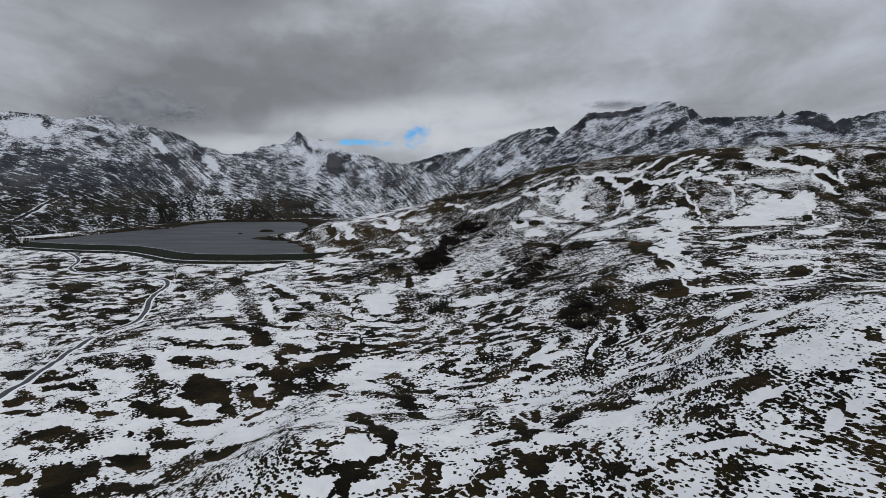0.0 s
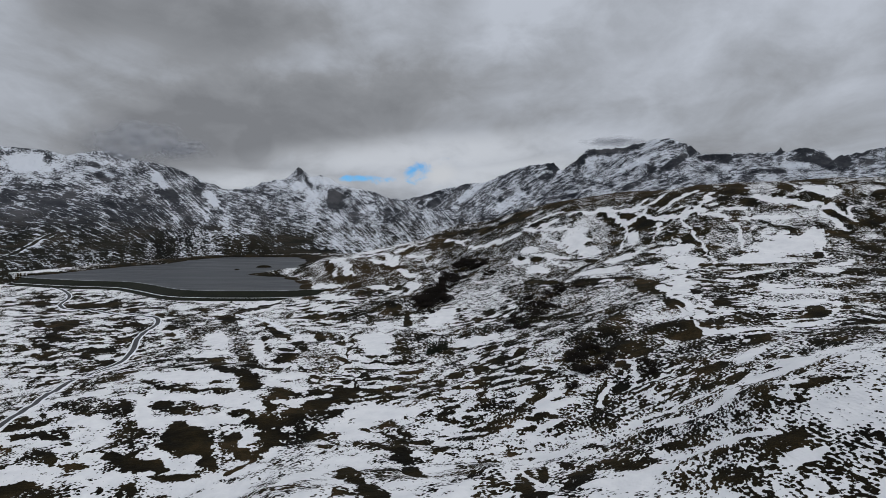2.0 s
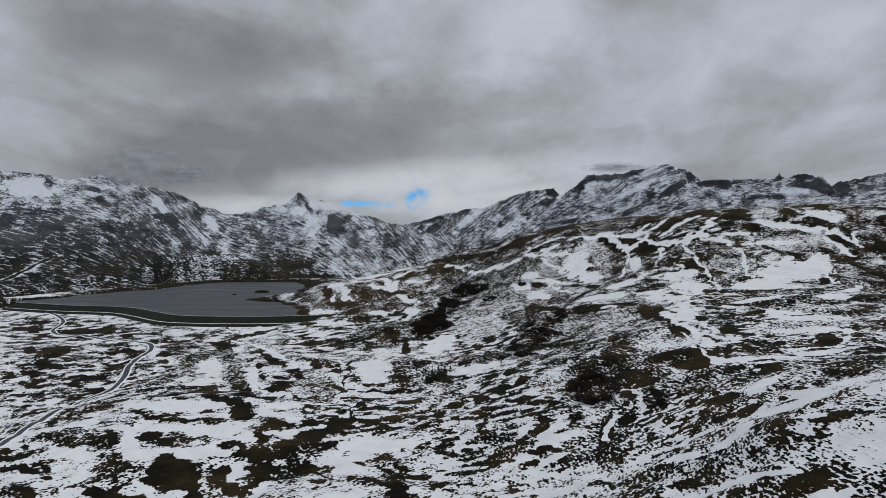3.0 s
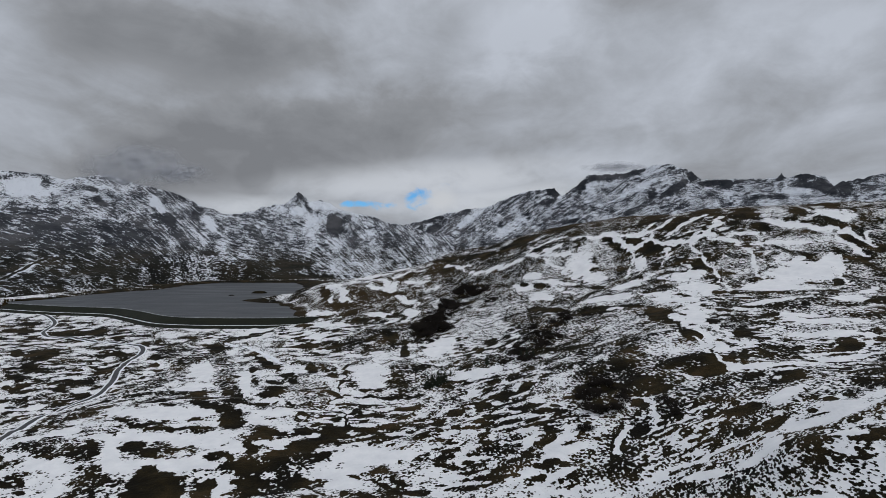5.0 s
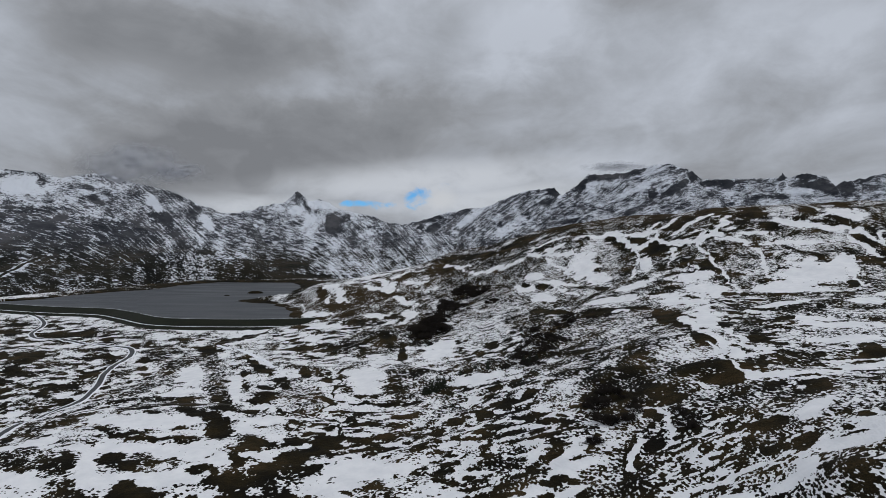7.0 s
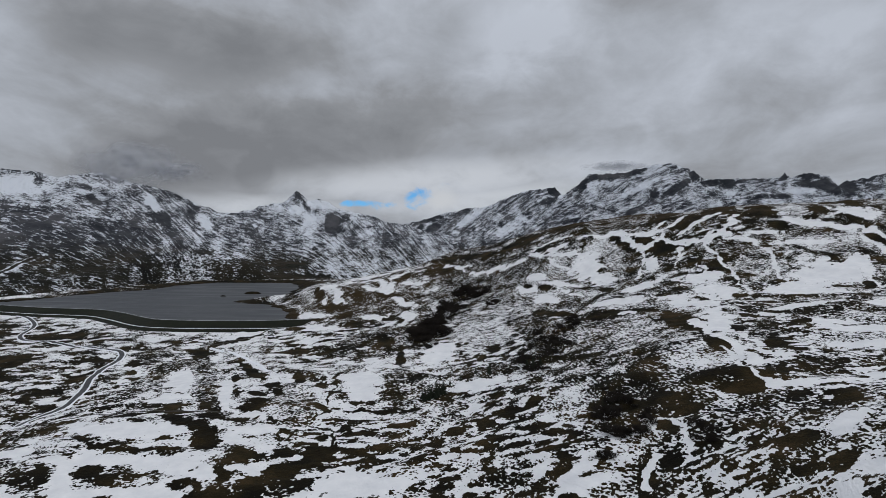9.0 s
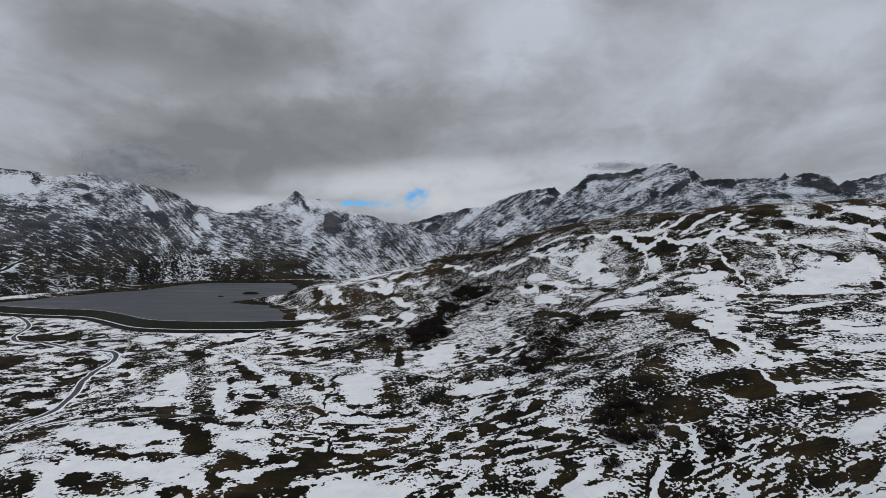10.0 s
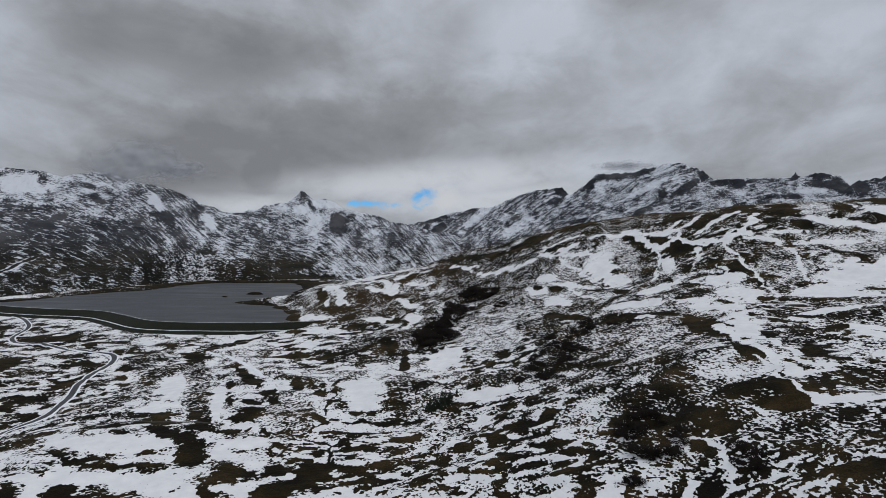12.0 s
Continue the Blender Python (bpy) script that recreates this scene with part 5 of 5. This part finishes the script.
def shrub(width, height, seed, twigs):
    rnd = random.Random(seed)
    bush = tagged(new("alder_bush"), "leafless dark brown alder bush on a snowy slope", "bush", "scrub on the slopes")
    bm = bmesh.new()
    lobes = [(rnd.gauss(0, 0.30) * width, rnd.gauss(0, 0.30) * width, height * rnd.uniform(0.35, 0.65), width * rnd.uniform(0.22, 0.42)) for _ in range(7)]
    for lx, ly, lz, _ in lobes:
        frustum(bm, (lx * 0.2, ly * 0.2, -0.5), (lx, ly, lz * 1.1), 0.10, 0.03, 5)
    part("stem", bm, BARK, bush, "bent dark stems")
    bm = bmesh.new()
    for _ in range(twigs):
        lx, ly, lz, lr = rnd.choice(lobes)
        v = Vector((rnd.gauss(0, 1), rnd.gauss(0, 1), rnd.gauss(0, 1))).normalized() * lr * rnd.uniform(0.2, 1) ** 0.5
        p = Vector((lx + v.x, ly + v.y, max(0.05, lz + v.z * height / width * 1.1)))
        d = (Vector((v.x, v.y, abs(v.z) + 0.5 * lr)).normalized() + Vector((rnd.gauss(0, 0.4), rnd.gauss(0, 0.4), rnd.gauss(0, 0.3)))).normalized()
        n = rnd.uniform(0.35, 0.85)
        s = d.orthogonal().normalized() * rnd.uniform(0.07, 0.17)
        bm.faces.new((bm.verts.new(p - s), bm.verts.new(p + s), bm.verts.new(p + d * n)))
    part("crown", bm, SCRUB, bush, "fine bare twigs")
    return bush


def plant(ob, px, py, size, turn):
    z = float(land(np.array([px]), np.array([py]))[0])
    twin = copy_thing(ob, pose(px, py, z - 0.1, 0, 0, turn))
    twin.scale = (size, size, size * random.uniform(0.85, 1.15))
    return twin


def settle_first(ob, px, py, size):
    ob.location = (px, py, float(land(np.array([px]), np.array([py]))[0]) - 0.1)
    ob.scale = (size, size, size)


SPRUCES = [(-11, 516, 0.85), (-8, 517, 1.05), (-6, 518, 0.8), (-3, 517, 1.1), (-1, 523, 0.95), (2, 524, 1.0), (-13, 521, 0.6), (27, 554, 0.5), (37, 545, 0.75), (15, 545, 0.5), (7, 541, 0.4),
           (64, 534, 0.8), (68, 530, 0.9), (74, 537, 0.7)]
kinds = [spruce(12.5, 5), spruce(12.5, 6)]
for k, (px, py, size) in enumerate(SPRUCES):
    if k < 2:
        settle_first(kinds[k], px, py, size)
    else:
        plant(kinds[k % 2], px, py, size, 37 * k)

bushes = [shrub(5.2, 3.6, 11, 900), shrub(4.4, 3.0, 12, 700), shrub(3.4, 2.4, 13, 500), shrub(6.0, 4.2, 14, 1100)]
THICKETS = [  # place, half length, half width, turn, how many, size
    (96, 413, 18.5, 8.9, 88, 15, 1.1), (85, 394, 14.7, 8.6, -72, 12, 1.05), (86, 370, 9, 5.7, -74, 9, 1.1), (100, 381, 7.5, 3.6, 83, 5, 1.1), (92, 367, 5.5, 2.6, 83, 4, 1),
    (72, 353, 5.3, 3.1, 88, 4, 0.9), (113, 344, 10, 5.2, 81, 7, 0.8), (64, 570, 37, 10.1, -88, 20, 1), (87, 595, 53, 13, 86, 34, 1), (68, 530, 15.6, 6.7, -74, 12, 0.9)]
WOODS = [
    (117, 631, 26, 11.7, -87, 16, 1), (99, 579, 28, 8.2, 85, 10, 0.9), (49, 542, 12, 5.4, -78, 6, 0.7), (-22, 715, 39, 13, -83, 26, 1.6), (-6, 762, 49, 16, -83, 36, 1.8), (12, 823, 53, 17.7, -84, 34, 1.8),
    (33, 865, 40, 15.8, -78, 28, 1.8), (52, 864, 24, 8.9, -79, 8, 1.5), (59, 804, 12, 5.5, -58, 5, 1.2), (139, 621, 18, 7.3, -79, 6, 0.8)]
rnd = random.Random(7)
count = 0
for cx, cy, long, wide, turn, many, size in THICKETS + WOODS:
    c, s = math.cos(radians(turn)), math.sin(radians(turn))
    for _ in range(many):
        u, v = rnd.gauss(0, 0.5) * long, rnd.gauss(0, 0.5) * wide
        px, py, sz = cx + u * c - v * s, cy + u * s + v * c, size * rnd.uniform(0.6, 1.25)
        if count < 4:
            settle_first(bushes[count], px, py, sz)
        else:
            plant(bushes[rnd.randrange(4)], px, py, sz, rnd.uniform(0, 360))
        count += 1


# ---- boulders on the snowfield ----
def boulder(px, py, size, seed):
    rnd = random.Random(seed)
    bm = bmesh.new()
    bmesh.ops.create_icosphere(bm, subdivisions=2, radius=size)
    for v in bm.verts:
        v.co *= 1 + 0.35 * noise.noise(v.co / size * 1.3 + Vector((seed, 0, 0)))
        v.co.z *= 0.7
    ob = mesh_of(bm, "boulder", ROCK)
    ob.location = (px, py, float(land(np.array([px]), np.array([py]))[0]) + size * 0.3)
    ob.rotation_euler.z = rnd.uniform(0, 6)
    return tagged(ob, "dark grey boulder lying on the open snowfield", "rock", "boulders on the snowfield")


for k, (px, py, size) in enumerate([(381, 670, 1.3), (371, 660, 1.0), (409, 665, 0.7), (363, 677, 0.7), (296, 635, 0.9)]):
    boulder(px, py, size, k)


# ---- cloud sheets in front of the summits ----
def make_mist(name, tone):
    m, nt, b, g = blank(name)
    soft = node(nt, "ShaderNodeBsdfTransparent")
    lit, back = node(nt, "ShaderNodeBsdfDiffuse"), node(nt, "ShaderNodeBsdfTranslucent")
    lit.inputs[0].default_value = back.inputs[0].default_value = tone
    both, all_ = node(nt, "ShaderNodeMixShader"), node(nt, "ShaderNodeMixShader")
    link(nt, lit.outputs[0], both.inputs[1])
    link(nt, back.outputs[0], both.inputs[2])
    thick = math_node(nt, "MULTIPLY", attribute(nt, "thick"), smooth(nt, noise_node(nt, g.outputs["Position"], 0.005, 4, 0.5, 0.2), 0.25, 0.6, 0.85, 1.0))
    link(nt, thick, all_.inputs[0])
    link(nt, soft.outputs[0], all_.inputs[1])
    link(nt, both.outputs[0], all_.inputs[2])
    link(nt, all_.outputs[0], nt.nodes["Material Output"].inputs[0])
    return m


MIST = make_mist("grey_mist", (0.52, 0.53, 0.56, 1))


def cloud_bank(bearing, height, dist, wide, tall, label, seed):
    """a soft sheet of cloud turned to face the camera, thick in the middle and thin at its frayed rim"""
    cx, cy, cz = at(bearing, height, dist)
    u, v = np.meshgrid(np.linspace(-1, 1, 60), np.linspace(-1, 1, 30))
    a = math.atan2(cx, cy - 60)
    side = u * wide
    bulge = 60 * np.cos(u * 1.5) * np.cos(v * 1.5) + 18 * fbm(u * 3, v * 3, 1, 3, seed)
    x, y, z = cx + side * math.cos(a) - bulge * math.sin(a), cy - side * math.sin(a) - bulge * math.cos(a), cz + v * tall
    r = np.hypot(u, v) + 0.22 * fbm(u * 2.2, v * 1.4, 1, 3, seed + 3)
    return tagged(link_grid("cloud", x, y, z, MIST, {"thick": 0.9 * (1 - step(0.05, 0.95, r))}), label, "cloud", "clouds on the summits", kind="structure")


cloud_bank(-27.4, 432, 2700, 260, 120, "grey cloud hanging over the mountain shoulder", 1)
cloud_bank(-24.1, 415, 2750, 170, 60, "thin grey cloud veil on a snowy ridge", 2)
cloud_bank(15.9, 632, 4050, 240, 46, "grey cloud cap on the limestone summit", 3)
